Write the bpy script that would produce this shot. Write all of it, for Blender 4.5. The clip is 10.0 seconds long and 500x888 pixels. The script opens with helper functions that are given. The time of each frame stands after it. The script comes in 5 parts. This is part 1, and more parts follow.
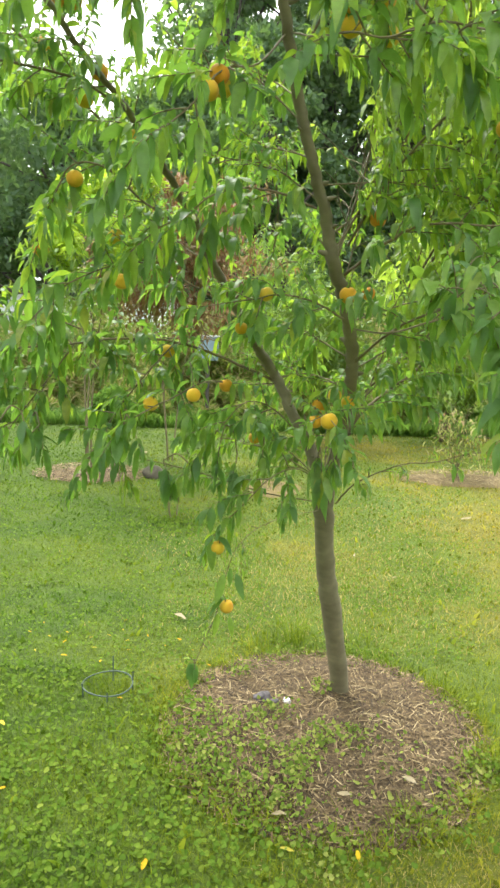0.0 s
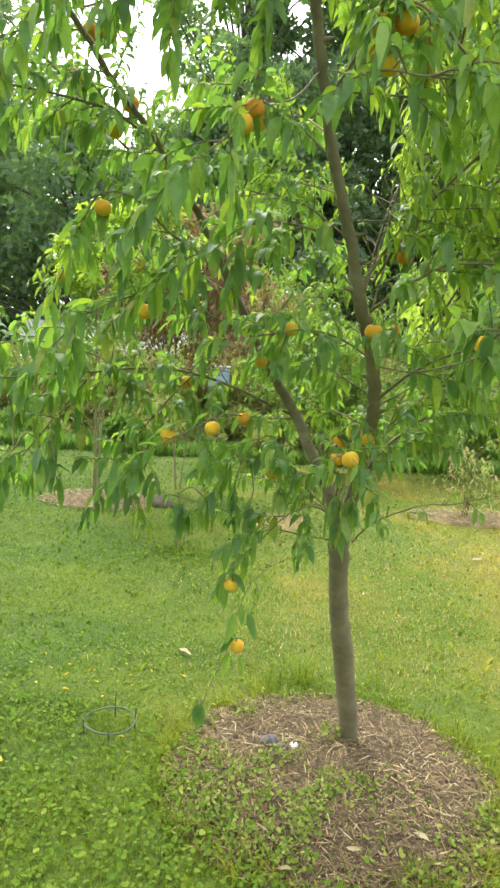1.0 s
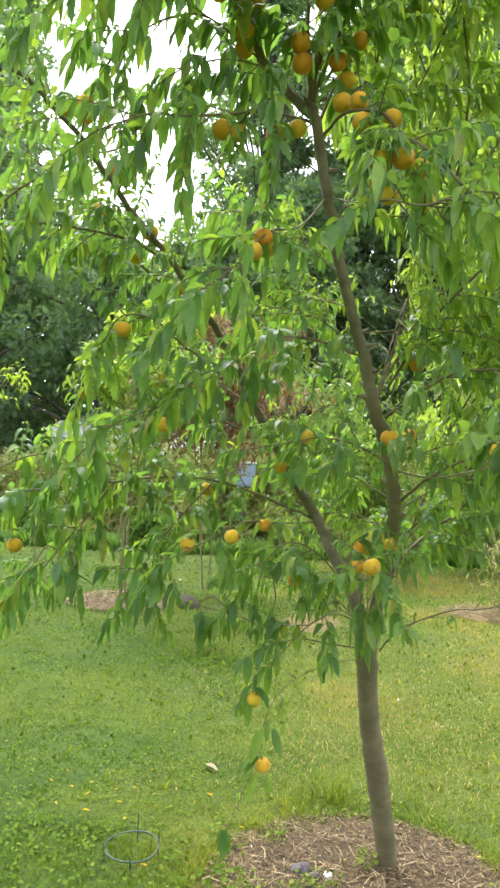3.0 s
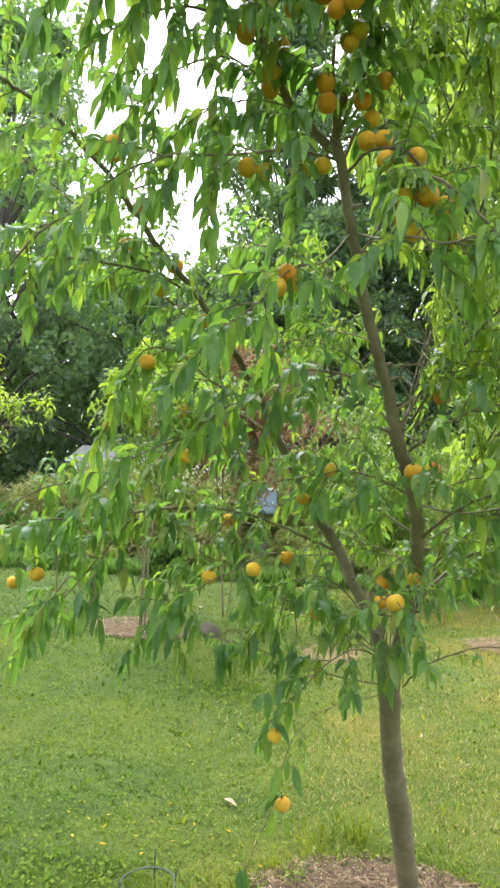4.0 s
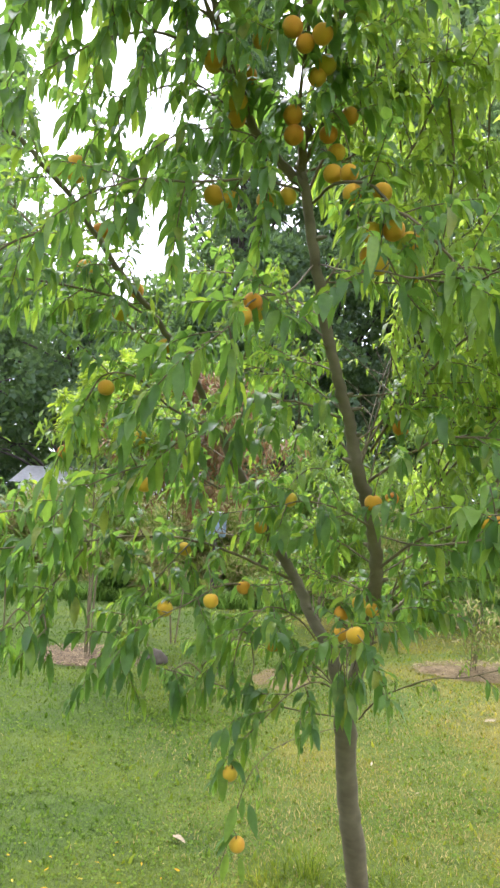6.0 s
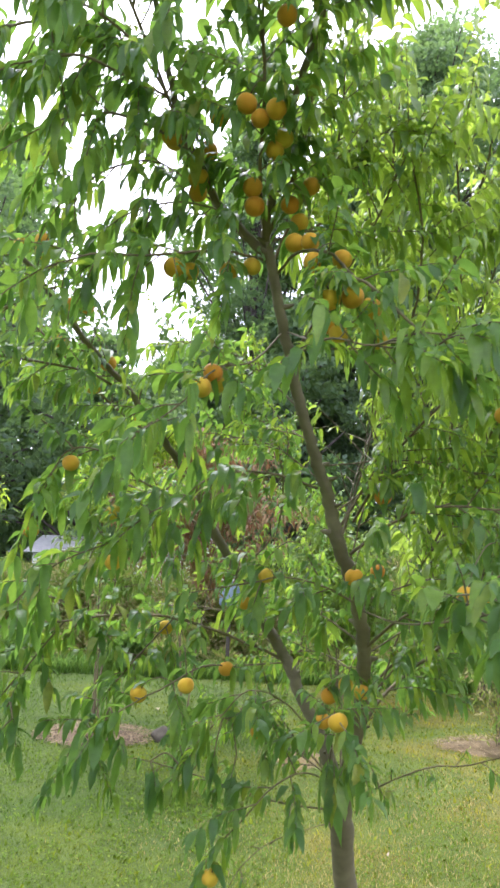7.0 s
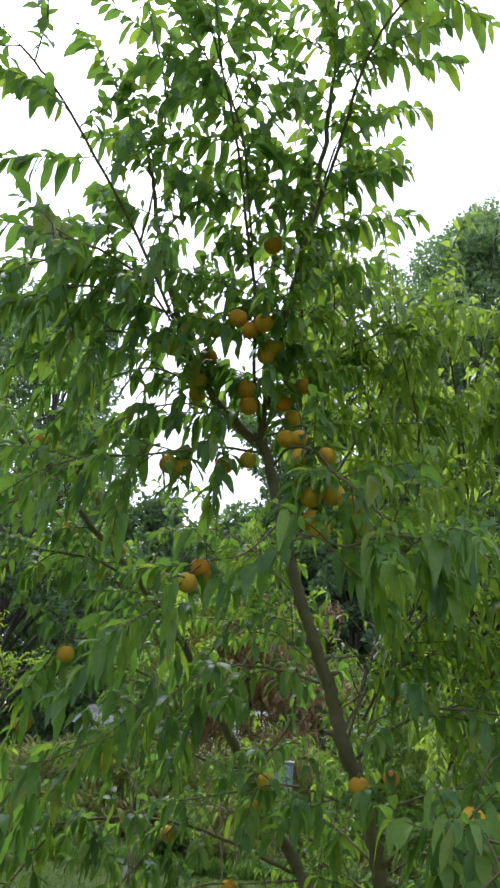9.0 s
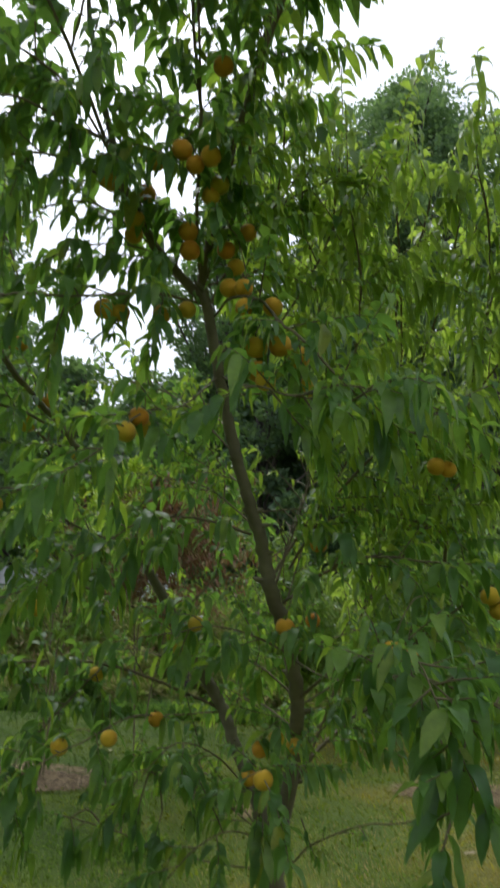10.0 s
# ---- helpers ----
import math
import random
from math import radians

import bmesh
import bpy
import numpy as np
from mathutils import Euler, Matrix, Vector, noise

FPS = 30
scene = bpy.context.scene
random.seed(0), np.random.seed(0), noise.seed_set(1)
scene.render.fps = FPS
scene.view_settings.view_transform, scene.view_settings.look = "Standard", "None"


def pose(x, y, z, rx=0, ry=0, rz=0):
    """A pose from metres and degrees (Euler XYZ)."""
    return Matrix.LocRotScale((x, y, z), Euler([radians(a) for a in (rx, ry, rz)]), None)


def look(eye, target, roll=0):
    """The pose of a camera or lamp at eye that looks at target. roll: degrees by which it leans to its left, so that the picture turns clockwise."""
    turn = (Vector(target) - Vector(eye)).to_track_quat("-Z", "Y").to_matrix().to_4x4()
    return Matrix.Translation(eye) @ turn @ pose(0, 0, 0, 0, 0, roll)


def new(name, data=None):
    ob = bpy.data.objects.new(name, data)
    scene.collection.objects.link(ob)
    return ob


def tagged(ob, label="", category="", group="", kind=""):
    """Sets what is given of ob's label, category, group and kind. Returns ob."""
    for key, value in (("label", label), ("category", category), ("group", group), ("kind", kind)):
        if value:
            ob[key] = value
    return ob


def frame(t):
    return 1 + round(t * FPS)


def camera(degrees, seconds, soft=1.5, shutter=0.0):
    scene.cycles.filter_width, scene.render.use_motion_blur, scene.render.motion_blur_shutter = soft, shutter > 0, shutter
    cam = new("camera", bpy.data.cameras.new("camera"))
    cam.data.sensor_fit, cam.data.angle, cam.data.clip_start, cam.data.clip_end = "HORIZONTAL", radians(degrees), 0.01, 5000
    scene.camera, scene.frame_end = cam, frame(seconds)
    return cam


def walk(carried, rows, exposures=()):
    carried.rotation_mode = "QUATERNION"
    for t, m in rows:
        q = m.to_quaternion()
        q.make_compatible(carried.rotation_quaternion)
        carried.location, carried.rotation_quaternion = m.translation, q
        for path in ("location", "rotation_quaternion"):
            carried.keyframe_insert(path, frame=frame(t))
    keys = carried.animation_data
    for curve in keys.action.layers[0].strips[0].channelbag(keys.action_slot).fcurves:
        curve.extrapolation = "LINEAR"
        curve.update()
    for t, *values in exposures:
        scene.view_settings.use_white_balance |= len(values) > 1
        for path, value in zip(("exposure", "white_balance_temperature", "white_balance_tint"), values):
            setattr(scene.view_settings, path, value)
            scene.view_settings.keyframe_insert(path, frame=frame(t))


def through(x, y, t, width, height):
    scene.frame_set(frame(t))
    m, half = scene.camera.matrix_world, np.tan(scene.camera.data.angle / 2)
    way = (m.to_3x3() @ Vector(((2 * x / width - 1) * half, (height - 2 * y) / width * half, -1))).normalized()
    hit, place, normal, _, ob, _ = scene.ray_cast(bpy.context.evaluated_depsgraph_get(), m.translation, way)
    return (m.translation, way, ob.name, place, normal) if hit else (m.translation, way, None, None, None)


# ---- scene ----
# camera and walk
cam = camera(40.4, 10.0, soft=2.5, shutter=0.3)
PATH = [
    (0, (0.151, 0.19, 1.626), (0.152, 2.163, 1.295), 2.0),
    (0.5, (0.125, 0.21, 1.618), (0.115, 2.19, 1.335), 4.2),
    (1, (0.111, 0.238, 1.633), (0.09, 2.223, 1.389), 3.8),
    (1.5, (0.117, 0.274, 1.652), (0.145, 2.251, 1.352), 3.9),
    (2, (0.131, 0.247, 1.641), (0.182, 2.239, 1.466), 3.4),
    (2.5, (0.136, 0.239, 1.664), (0.055, 2.237, 1.633), 2.1),
    (3.8, (0.138, 0.222, 1.692), (-0.021, 2.214, 1.761), 2.7),
    (4, (0.134, 0.234, 1.7), (-0.051, 2.224, 1.796), 2.9),
    (4.5, (0.125, 0.246, 1.712), (-0.033, 2.236, 1.831), 3.0),
    (5, (0.111, 0.244, 1.719), (0.028, 2.238, 1.857), 4.2),
    (5.5, (0.111, 0.259, 1.728), (0.072, 2.256, 1.835), 3.5),
    (5.7, (0.095, 0.253, 1.72), (0.063, 2.249, 1.843), 3.7),
    (6.8, (0.16, 0.322, 1.74), (0.09, 2.296, 2.055), 1.8),
    (7, (0.225, 0.33, 1.758), (0.122, 2.296, 2.109), 2.4),
    (7.5, (0.329, 0.339, 1.762), (0.184, 2.272, 2.254), 2.4),
    (8, (0.393, 0.327, 1.785), (0.235, 2.225, 2.393), 2.0),
    (8.5, (0.411, 0.309, 1.815), (0.245, 2.163, 2.547), 2.7),
    (9, (0.397, 0.299, 1.838), (0.105, 2.114, 2.625), 4.1),
    (9.5, (0.366, 0.304, 1.827), (0.103, 2.162, 2.521), 3.8),
    (9.8, (0.338, 0.334, 1.805), (0.236, 2.253, 2.359), 3.2),
    (10, (0.326, 0.355, 1.8), (0.302, 2.304, 2.25), 3.4),
]
EXPOSURES = [(0.0, 1.66, 6500, 10), (2.5, 1.60, 6300, 14), (4.5, 1.55, 6000, 22), (5.5, 1.49, 5950, 25), (7.5, 1.37, 5750, 29), (8.5, 0.77, 5750, 25), (9.0, 0.38, 5650, 22), (9.5, 0.10, 5650, 18), (10.0, -0.14, 5950, 15)]
walk(cam, [(t, look(eye, target, roll)) for t, eye, target, roll in PATH], EXPOSURES)

# ---- light: bright overcast sky, the sun a soft glow behind the tree ----
SUN_FROM = Vector((-0.3, 0.55, 1.0)).normalized()
world = bpy.data.worlds.new("overcast_sky")
scene.world = world
world.use_nodes = True
wn, wl = world.node_tree.nodes, world.node_tree.links
sky = wn.new("ShaderNodeTexSky")
sky.sky_type = "NISHITA"
sky.sun_disc = False
sky.sun_elevation = math.asin(SUN_FROM.z)
sky.sun_rotation = math.atan2(SUN_FROM.x, SUN_FROM.y)
sky.air_density, sky.dust_density = 1.2, 5.0
pale = wn.new("ShaderNodeHueSaturation")
pale.inputs["Saturation"].default_value = 0.22
wl.new(sky.outputs[0], pale.inputs["Color"])
cloud = wn.new("ShaderNodeMix")
cloud.data_type = "RGBA"
cloud.inputs["Factor"].default_value = 0.65
cloud.inputs["B"].default_value = (10.2, 10.5, 11.0, 1)
wl.new(pale.outputs[0], cloud.inputs["A"])
wl.new(cloud.outputs["Result"], wn["Background"].inputs["Color"])
wn["Background"].inputs["Strength"].default_value = 0.15

sun = new("sun", bpy.data.lights.new("sun", "SUN"))
sun.data.energy, sun.data.angle, sun.data.color = 1.3, radians(20), (1.0, 0.96, 0.88)
sun.matrix_world = look(SUN_FROM * 40, (0, 0, 0))


# ---- materials ----
def nodes_of(name):
    m = bpy.data.materials.new(name)
    m.use_nodes = True
    nt = m.node_tree
    return m, nt.nodes, nt.links, nt.nodes["Principled BSDF"]


def noise_node(ns, ls, scale, detail=4.0, rough=0.6, coord="Object"):
    tc = ns.new("ShaderNodeTexCoord")
    n = ns.new("ShaderNodeTexNoise")
    n.inputs["Scale"].default_value = scale
    n.inputs["Detail"].default_value = detail
    n.inputs["Roughness"].default_value = rough
    ls.new(tc.outputs[coord], n.inputs["Vector"])
    return n


def ramp_node(ns, ls, source, stops):
    r = ns.new("ShaderNodeValToRGB")
    while len(r.color_ramp.elements) < len(stops):
        r.color_ramp.elements.new(0.5)
    for e, (at, c) in zip(r.color_ramp.elements, stops):
        e.position, e.color = at, (*c, 1)
    ls.new(source, r.inputs[0])
    return r


def mix_node(ns, ls, fac, a, b, mode="MIX"):
    m = ns.new("ShaderNodeMix")
    m.data_type, m.blend_type = "RGBA", mode
    for sock, v in ((m.inputs["Factor"], fac), (m.inputs["A"], a), (m.inputs["B"], b)):
        if isinstance(v, (int, float)):
            sock.default_value = v
        elif isinstance(v, tuple):
            sock.default_value = (*v, 1)
        else:
            ls.new(v, sock)
    return m.outputs["Result"]


def bump_node(ns, ls, height, strength, distance, bsdf):
    b = ns.new("ShaderNodeBump")
    b.inputs["Strength"].default_value, b.inputs["Distance"].default_value = strength, distance
    ls.new(height, b.inputs["Height"])
    ls.new(b.outputs[0], bsdf.inputs["Normal"])
    return b


def leaf_material(name, stops, rough=0.38, through=0.35, glow=(0.3, 0.5, 0.06), per="island", grain=60.0, gloss=0.7):
    """Leaf: coloured by the leaf, mottled within, glossy above, letting light through."""
    m, ns, ls, p = nodes_of(name)
    if per == "island":
        src = ns.new("ShaderNodeNewGeometry").outputs["Random Per Island"]
    else:
        src = ns.new("ShaderNodeObjectInfo").outputs["Random"]
    tone = ramp_node(ns, ls, src, stops)
    mott = noise_node(ns, ls, grain, 3)
    shade = ramp_node(ns, ls, mott.outputs[0], [(0.3, (0.7, 0.72, 0.7)), (0.7, (1.2, 1.2, 1.1))])
    col = mix_node(ns, ls, 1.0, tone.outputs[0], shade.outputs[0], "MULTIPLY")
    ls.new(col, p.inputs["Base Color"])
    p.inputs["Roughness"].default_value = rough
    p.inputs["Specular IOR Level"].default_value = gloss
    tr = ns.new("ShaderNodeBsdfTranslucent")
    tint = mix_node(ns, ls, 0.55, col, glow)
    ls.new(tint, tr.inputs["Color"])
    mx = ns.new("ShaderNodeMixShader")
    mx.inputs[0].default_value = through
    ls.new(p.outputs[0], mx.inputs[1])
    ls.new(tr.outputs[0], mx.inputs[2])
    ls.new(mx.outputs[0], ns["Material Output"].inputs["Surface"])
    return m


LEAF_STOPS = [(0.0, (0.046, 0.122, 0.030)), (0.35, (0.074, 0.172, 0.034)), (0.7, (0.112, 0.222, 0.034)), (0.93, (0.170, 0.270, 0.030)), (1.0, (0.27, 0.27, 0.03))]
M_LEAF = leaf_material("peach_leaf", LEAF_STOPS, through=0.54, rough=0.46, gloss=0.55, glow=(0.29, 0.52, 0.055))
M_LEAF_PART = leaf_material("peach_leaf_single", LEAF_STOPS, through=0.48, per="object", rough=0.46, gloss=0.55, glow=(0.29, 0.52, 0.055))
M_YOUNG = leaf_material("young_leaf", [(0.0, (0.096, 0.205, 0.026)), (0.5, (0.160, 0.300, 0.030)), (1.0, (0.27, 0.40, 0.036))], through=0.62, glow=(0.42, 0.58, 0.04))
M_TIP = leaf_material("new_shoot_leaf", [(0.0, (0.14, 0.26, 0.036)), (0.5, (0.22, 0.36, 0.045)), (1.0, (0.36, 0.48, 0.06))], through=0.64, glow=(0.5, 0.66, 0.07))
M_ORCHARD = leaf_material("orchard_leaf", [(0.0, (0.078, 0.165, 0.026)), (0.5, (0.13, 0.24, 0.032)), (1.0, (0.22, 0.33, 0.042))], through=0.45, glow=(0.36, 0.52, 0.05))
M_LIME = leaf_material("lime_leaf", [(0.0, (0.20, 0.34, 0.02)), (0.5, (0.32, 0.47, 0.026)), (1.0, (0.40, 0.52, 0.04))], through=0.52, glow=(0.52, 0.68, 0.05))
M_BROWN = leaf_material("withered_leaf", [(0.0, (0.16, 0.075, 0.034)), (0.4, (0.23, 0.125, 0.055)), (0.68, (0.26, 0.19, 0.066)), (1.0, (0.15, 0.20, 0.05))], rough=0.7, through=0.25, glow=(0.4, 0.2, 0.08))
M_BRUSH = leaf_material("brush_leaf", [(0.0, (0.10, 0.17, 0.035)), (0.34, (0.19, 0.235, 0.05)), (0.64, (0.40, 0.33, 0.14)), (0.85, (0.46, 0.36, 0.22)), (1.0, (0.32, 0.14, 0.08))], rough=0.6, through=0.52, gloss=0.3)
M_HEDGE = leaf_material("hedge_leaf", [(0.0, (0.06, 0.135, 0.03)), (0.6, (0.11, 0.22, 0.045)), (1.0, (0.18, 0.30, 0.055))], rough=0.6, through=0.5, gloss=0.3)
# far woods: haze is painted into the leaf colours, bluer and paler than the leaf
M_FAR_HAZED = leaf_material("hazed_wood_leaf", [(0.0, (0.082, 0.136, 0.094)), (0.6, (0.118, 0.184, 0.122)), (1.0, (0.160, 0.232, 0.142))], rough=0.5, through=0.55, grain=3.0, gloss=0.3)
M_FAR_HAZED_PALE = leaf_material("hazed_wood_leaf_pale", [(0.0, (0.092, 0.154, 0.104)), (0.6, (0.142, 0.214, 0.136)), (1.0, (0.192, 0.276, 0.166))], rough=0.5, through=0.55, grain=3.0, gloss=0.3)
M_CLOVER = leaf_material("clover_leaf", [(0.0, (0.068, 0.132, 0.014)), (0.5, (0.106, 0.174, 0.018)), (0.9, (0.150, 0.214, 0.024)), (1.0, (0.21, 0.26, 0.04))], rough=0.75, through=0.35, grain=90, gloss=0.12)
M_WEED = leaf_material("weed_leaf", [(0.0, (0.085, 0.135, 0.022)), (0.5, (0.15, 0.2, 0.034)), (1.0, (0.31, 0.32, 0.085))], rough=0.75, through=0.4, grain=90, gloss=0.15)
M_YELLOW = leaf_material("fallen_yellow_leaf", [(0.0, (0.42, 0.25, 0.012)), (0.6, (0.44, 0.32, 0.016)), (1.0, (0.38, 0.34, 0.05))], rough=0.8, through=0.15, glow=(0.6, 0.4, 0.03), per="object", gloss=0.1)
M_PALE_LEAF = leaf_material("fallen_pale_leaf", [(0.0, (0.24, 0.19, 0.10)), (1.0, (0.34, 0.29, 0.17))], rough=0.7, through=0.15, glow=(0.6, 0.5, 0.3), per="object")


def bark_material(name, dark, light, spots):
    m, ns, ls, p = nodes_of(name)
    big = noise_node(ns, ls, 9.0, 5)
    tc = ns.new("ShaderNodeTexCoord")
    mp = ns.new("ShaderNodeMapping")
    mp.inputs["Scale"].default_value = (18, 18, 46)
    ls.new(tc.outputs["Object"], mp.inputs["Vector"])
    fine = ns.new("ShaderNodeTexNoise")
    fine.inputs["Scale"].default_value, fine.inputs["Detail"].default_value = 1.0, 5.0
    ls.new(mp.outputs[0], fine.inputs["Vector"])
    base = ramp_node(ns, ls, big.outputs[0], [(0.3, dark), (0.7, light)])
    ring = ramp_node(ns, ls, fine.outputs[0], [(0.35, (0.9, 0.89, 0.88)), (0.55, (1.0, 1.0, 1.0)), (0.72, spots)])
    ls.new(mix_node(ns, ls, 1.0, base.outputs[0], ring.outputs[0], "MULTIPLY"), p.inputs["Base Color"])
    p.inputs["Roughness"].default_value = 0.8
    bump_node(ns, ls, fine.outputs[0], 0.15, 0.002, p)
    return m


M_BARK = bark_material("peach_bark", (0.105, 0.093, 0.048), (0.180, 0.162, 0.088), (1.15, 1.13, 1.1))
M_TWIG = bark_material("twig_bark", (0.10, 0.085, 0.04), (0.165, 0.14, 0.064), (1.2, 1.15, 1.0))
M_FARBARK = bark_material("wood_bark", (0.05, 0.042, 0.036), (0.10, 0.085, 0.07), (1.3, 1.3, 1.3))

# peach skin: golden with a red blush and fine fuzz
M_PEACH, ns, ls, p = nodes_of("peach_skin")
inf = ns.new("ShaderNodeObjectInfo")
gold = ramp_node(ns, ls, inf.outputs["Random"], [(0.0, (0.52, 0.37, 0.02)), (0.4, (0.53, 0.315, 0.018)), (0.7, (0.52, 0.25, 0.016)), (0.85, (0.50, 0.35, 0.022)), (1.0, (0.43, 0.36, 0.028))])
tc = ns.new("ShaderNodeTexCoord")
sep = ns.new("ShaderNodeSeparateXYZ")
ls.new(tc.outputs["Object"], sep.inputs[0])
blotch = noise_node(ns, ls, 35.0, 4)
side = ns.new("ShaderNodeMath")
side.operation = "MULTIPLY_ADD"
ls.new(sep.outputs["X"], side.inputs[0])
side.inputs[1].default_value = 14.0
ls.new(blotch.outputs[0], side.inputs[2])
blush = ramp_node(ns, ls, side.outputs[0], [(0.48, (0, 0, 0)), (1.0, (0.26, 0.26, 0.26))])
col = mix_node(ns, ls, blush.outputs[0], gold.outputs[0], (0.50, 0.085, 0.02))
speck = noise_node(ns, ls, 260.0, 3)
ls.new(mix_node(ns, ls, 0.12, col, speck.outputs[1], "OVERLAY"), p.inputs["Base Color"])
p.inputs["Roughness"].default_value = 0.75
p.inputs["Sheen Weight"].default_value = 0.08
p.inputs["Specular IOR Level"].default_value = 0.2
bump_node(ns, ls, speck.outputs[0], 0.15, 0.001, p)

def dryness(ns, ls, patches):
    """Patches of the lawn, drier towards its open side in the east."""
    where = ns.new("ShaderNodeNewGeometry")
    axes = ns.new("ShaderNodeSeparateXYZ")
    ls.new(where.outputs["Position"], axes.inputs[0])
    m = ns.new("ShaderNodeMapRange")
    m.inputs["From Min"].default_value, m.inputs["From Max"].default_value = -2.0, 2.2
    m.inputs["To Min"].default_value, m.inputs["To Max"].default_value = -0.15, 0.085
    ls.new(axes.outputs["X"], m.inputs["Value"])
    s = ns.new("ShaderNodeMath")
    ls.new(patches, s.inputs[0])
    ls.new(m.outputs[0], s.inputs[1])
    return s.outputs[0]


# lawn ground under the blades
M_LAWN, ns, ls, p = nodes_of("lawn_ground")
wide = noise_node(ns, ls, 0.55, 4)
mid = noise_node(ns, ls, 5.0, 5)
fine = noise_node(ns, ls, 70.0, 5, 0.7)
a = ramp_node(ns, ls, dryness(ns, ls, wide.outputs[0]), [(0.32, (0.066, 0.120, 0.007)), (0.5, (0.104, 0.155, 0.010)), (0.68, (0.182, 0.174, 0.024))])
b = ramp_node(ns, ls, mid.outputs[0], [(0.3, (0.75, 0.8, 0.7)), (0.7, (1.2, 1.15, 1.1))])
c = ramp_node(ns, ls, fine.outputs[0], [(0.3, (0.5, 0.52, 0.45)), (0.7, (1.35, 1.3, 1.25))])
col = mix_node(ns, ls, 1.0, a.outputs[0], b.outputs[0], "MULTIPLY")
ls.new(mix_node(ns, ls, 1.0, col, c.outputs[0], "MULTIPLY"), p.inputs["Base Color"])
p.inputs["Roughness"].default_value = 0.9
p.inputs["Specular IOR Level"].default_value = 0.45
bump_node(ns, ls, fine.outputs[0], 0.9, 0.03, p)

# grass blades follow the same patches
M_GRASS, ns, ls, p = nodes_of("grass_blade")
geo = ns.new("ShaderNodeNewGeometry")
wide = noise_node(ns, ls, 0.55, 4)
a = ramp_node(ns, ls, dryness(ns, ls, wide.outputs[0]), [(0.34, (0.088, 0.164, 0.010)), (0.5, (0.172, 0.220, 0.013)), (0.68, (0.315, 0.278, 0.034))])
b = ramp_node(ns, ls, geo.outputs["Random Per Island"], [(0.0, (0.52, 0.6, 0.5)), (0.5, (0.98, 1.0, 0.98)), (0.95, (1.35, 1.28, 1.1)), (1.0, (1.8, 1.5, 1.4))])
col = mix_node(ns, ls, 1.0, a.outputs[0], b.outputs[0], "MULTIPLY")
ls.new(col, p.inputs["Base Color"])
p.inputs["Roughness"].default_value = 0.7
p.inputs["Specular IOR Level"].default_value = 0.1
tr = ns.new("ShaderNodeBsdfTranslucent")
ls.new(col, tr.inputs["Color"])
mx = ns.new("ShaderNodeMixShader")
mx.inputs[0].default_value = 0.35
ls.new(p.outputs[0], mx.inputs[1])
ls.new(tr.outputs[0], mx.inputs[2])
ls.new(mx.outputs[0], ns["Material Output"].inputs["Surface"])

M_STRAW = leaf_material("dry_grass_blade", [(0.0, (0.21, 0.18, 0.04)), (0.5, (0.31, 0.26, 0.066)), (1.0, (0.43, 0.35, 0.11))], rough=0.75, through=0.25, glow=(0.5, 0.4, 0.15), gloss=0.6)


def earth_material(name, dark, light, scale=30.0):
    m, ns, ls, p = nodes_of(name)
    n = noise_node(ns, ls, scale, 6, 0.7)
    big = noise_node(ns, ls, 4.0, 3)
    r = ramp_node(ns, ls, n.outputs[0], [(0.3, dark), (0.7, light)])
    s = ramp_node(ns, ls, big.outputs[0], [(0.3, (0.75, 0.75, 0.75)), (0.7, (1.2, 1.15, 1.1))])
    ls.new(mix_node(ns, ls, 1.0, r.outputs[0], s.outputs[0], "MULTIPLY"), p.inputs["Base Color"])
    p.inputs["Roughness"].default_value = 0.95
    bump_node(ns, ls, n.outputs[0], 0.9, 0.015, p)
    return m


M_MULCH = earth_material("mulch_earth", (0.042, 0.028, 0.014), (0.15, 0.105, 0.05), 60)
M_DRY_MULCH = earth_material("dry_mulch_earth", (0.15, 0.115, 0.05), (0.29, 0.228, 0.105), 45)
M_SOIL = earth_material("bare_soil", (0.135, 0.105, 0.036), (0.215, 0.168, 0.06), 40)


def chip_material(name, per, stops):
    m, ns, ls, p = nodes_of(name)
    if per == "island":
        src = ns.new("ShaderNodeNewGeometry").outputs["Random Per Island"]
    else:
        src = ns.new("ShaderNodeObjectInfo").outputs["Random"]
    r = ramp_node(ns, ls, src, stops)
    g = noise_node(ns, ls, 120.0, 4)
    s = ramp_node(ns, ls, g.outputs[0], [(0.3, (0.75, 0.75, 0.75)), (0.7, (1.15, 1.15, 1.15))])
    ls.new(mix_node(ns, ls, 1.0, r.outputs[0], s.outputs[0], "MULTIPLY"), p.inputs["Base Color"])
    p.inputs["Roughness"].default_value = 0.85
    return m


CHIPS = [(0.0, (0.032, 0.021, 0.009)), (0.4, (0.096, 0.064, 0.026)), (0.82, (0.19, 0.131, 0.053)), (1.0, (0.36, 0.285, 0.145))]
DRY_CHIPS = [(0.0, (0.075, 0.054, 0.023)), (0.4, (0.17, 0.124, 0.055)), (0.8, (0.29, 0.22, 0.10)), (1.0, (0.44, 0.36, 0.19))]
M_CHIP = chip_material("wood_chip", "island", CHIPS)
M_CHIP_PART = chip_material("wood_chip_single", "object", CHIPS)
M_CHIP_DRY = chip_material("dry_wood_chip", "island", DRY_CHIPS)


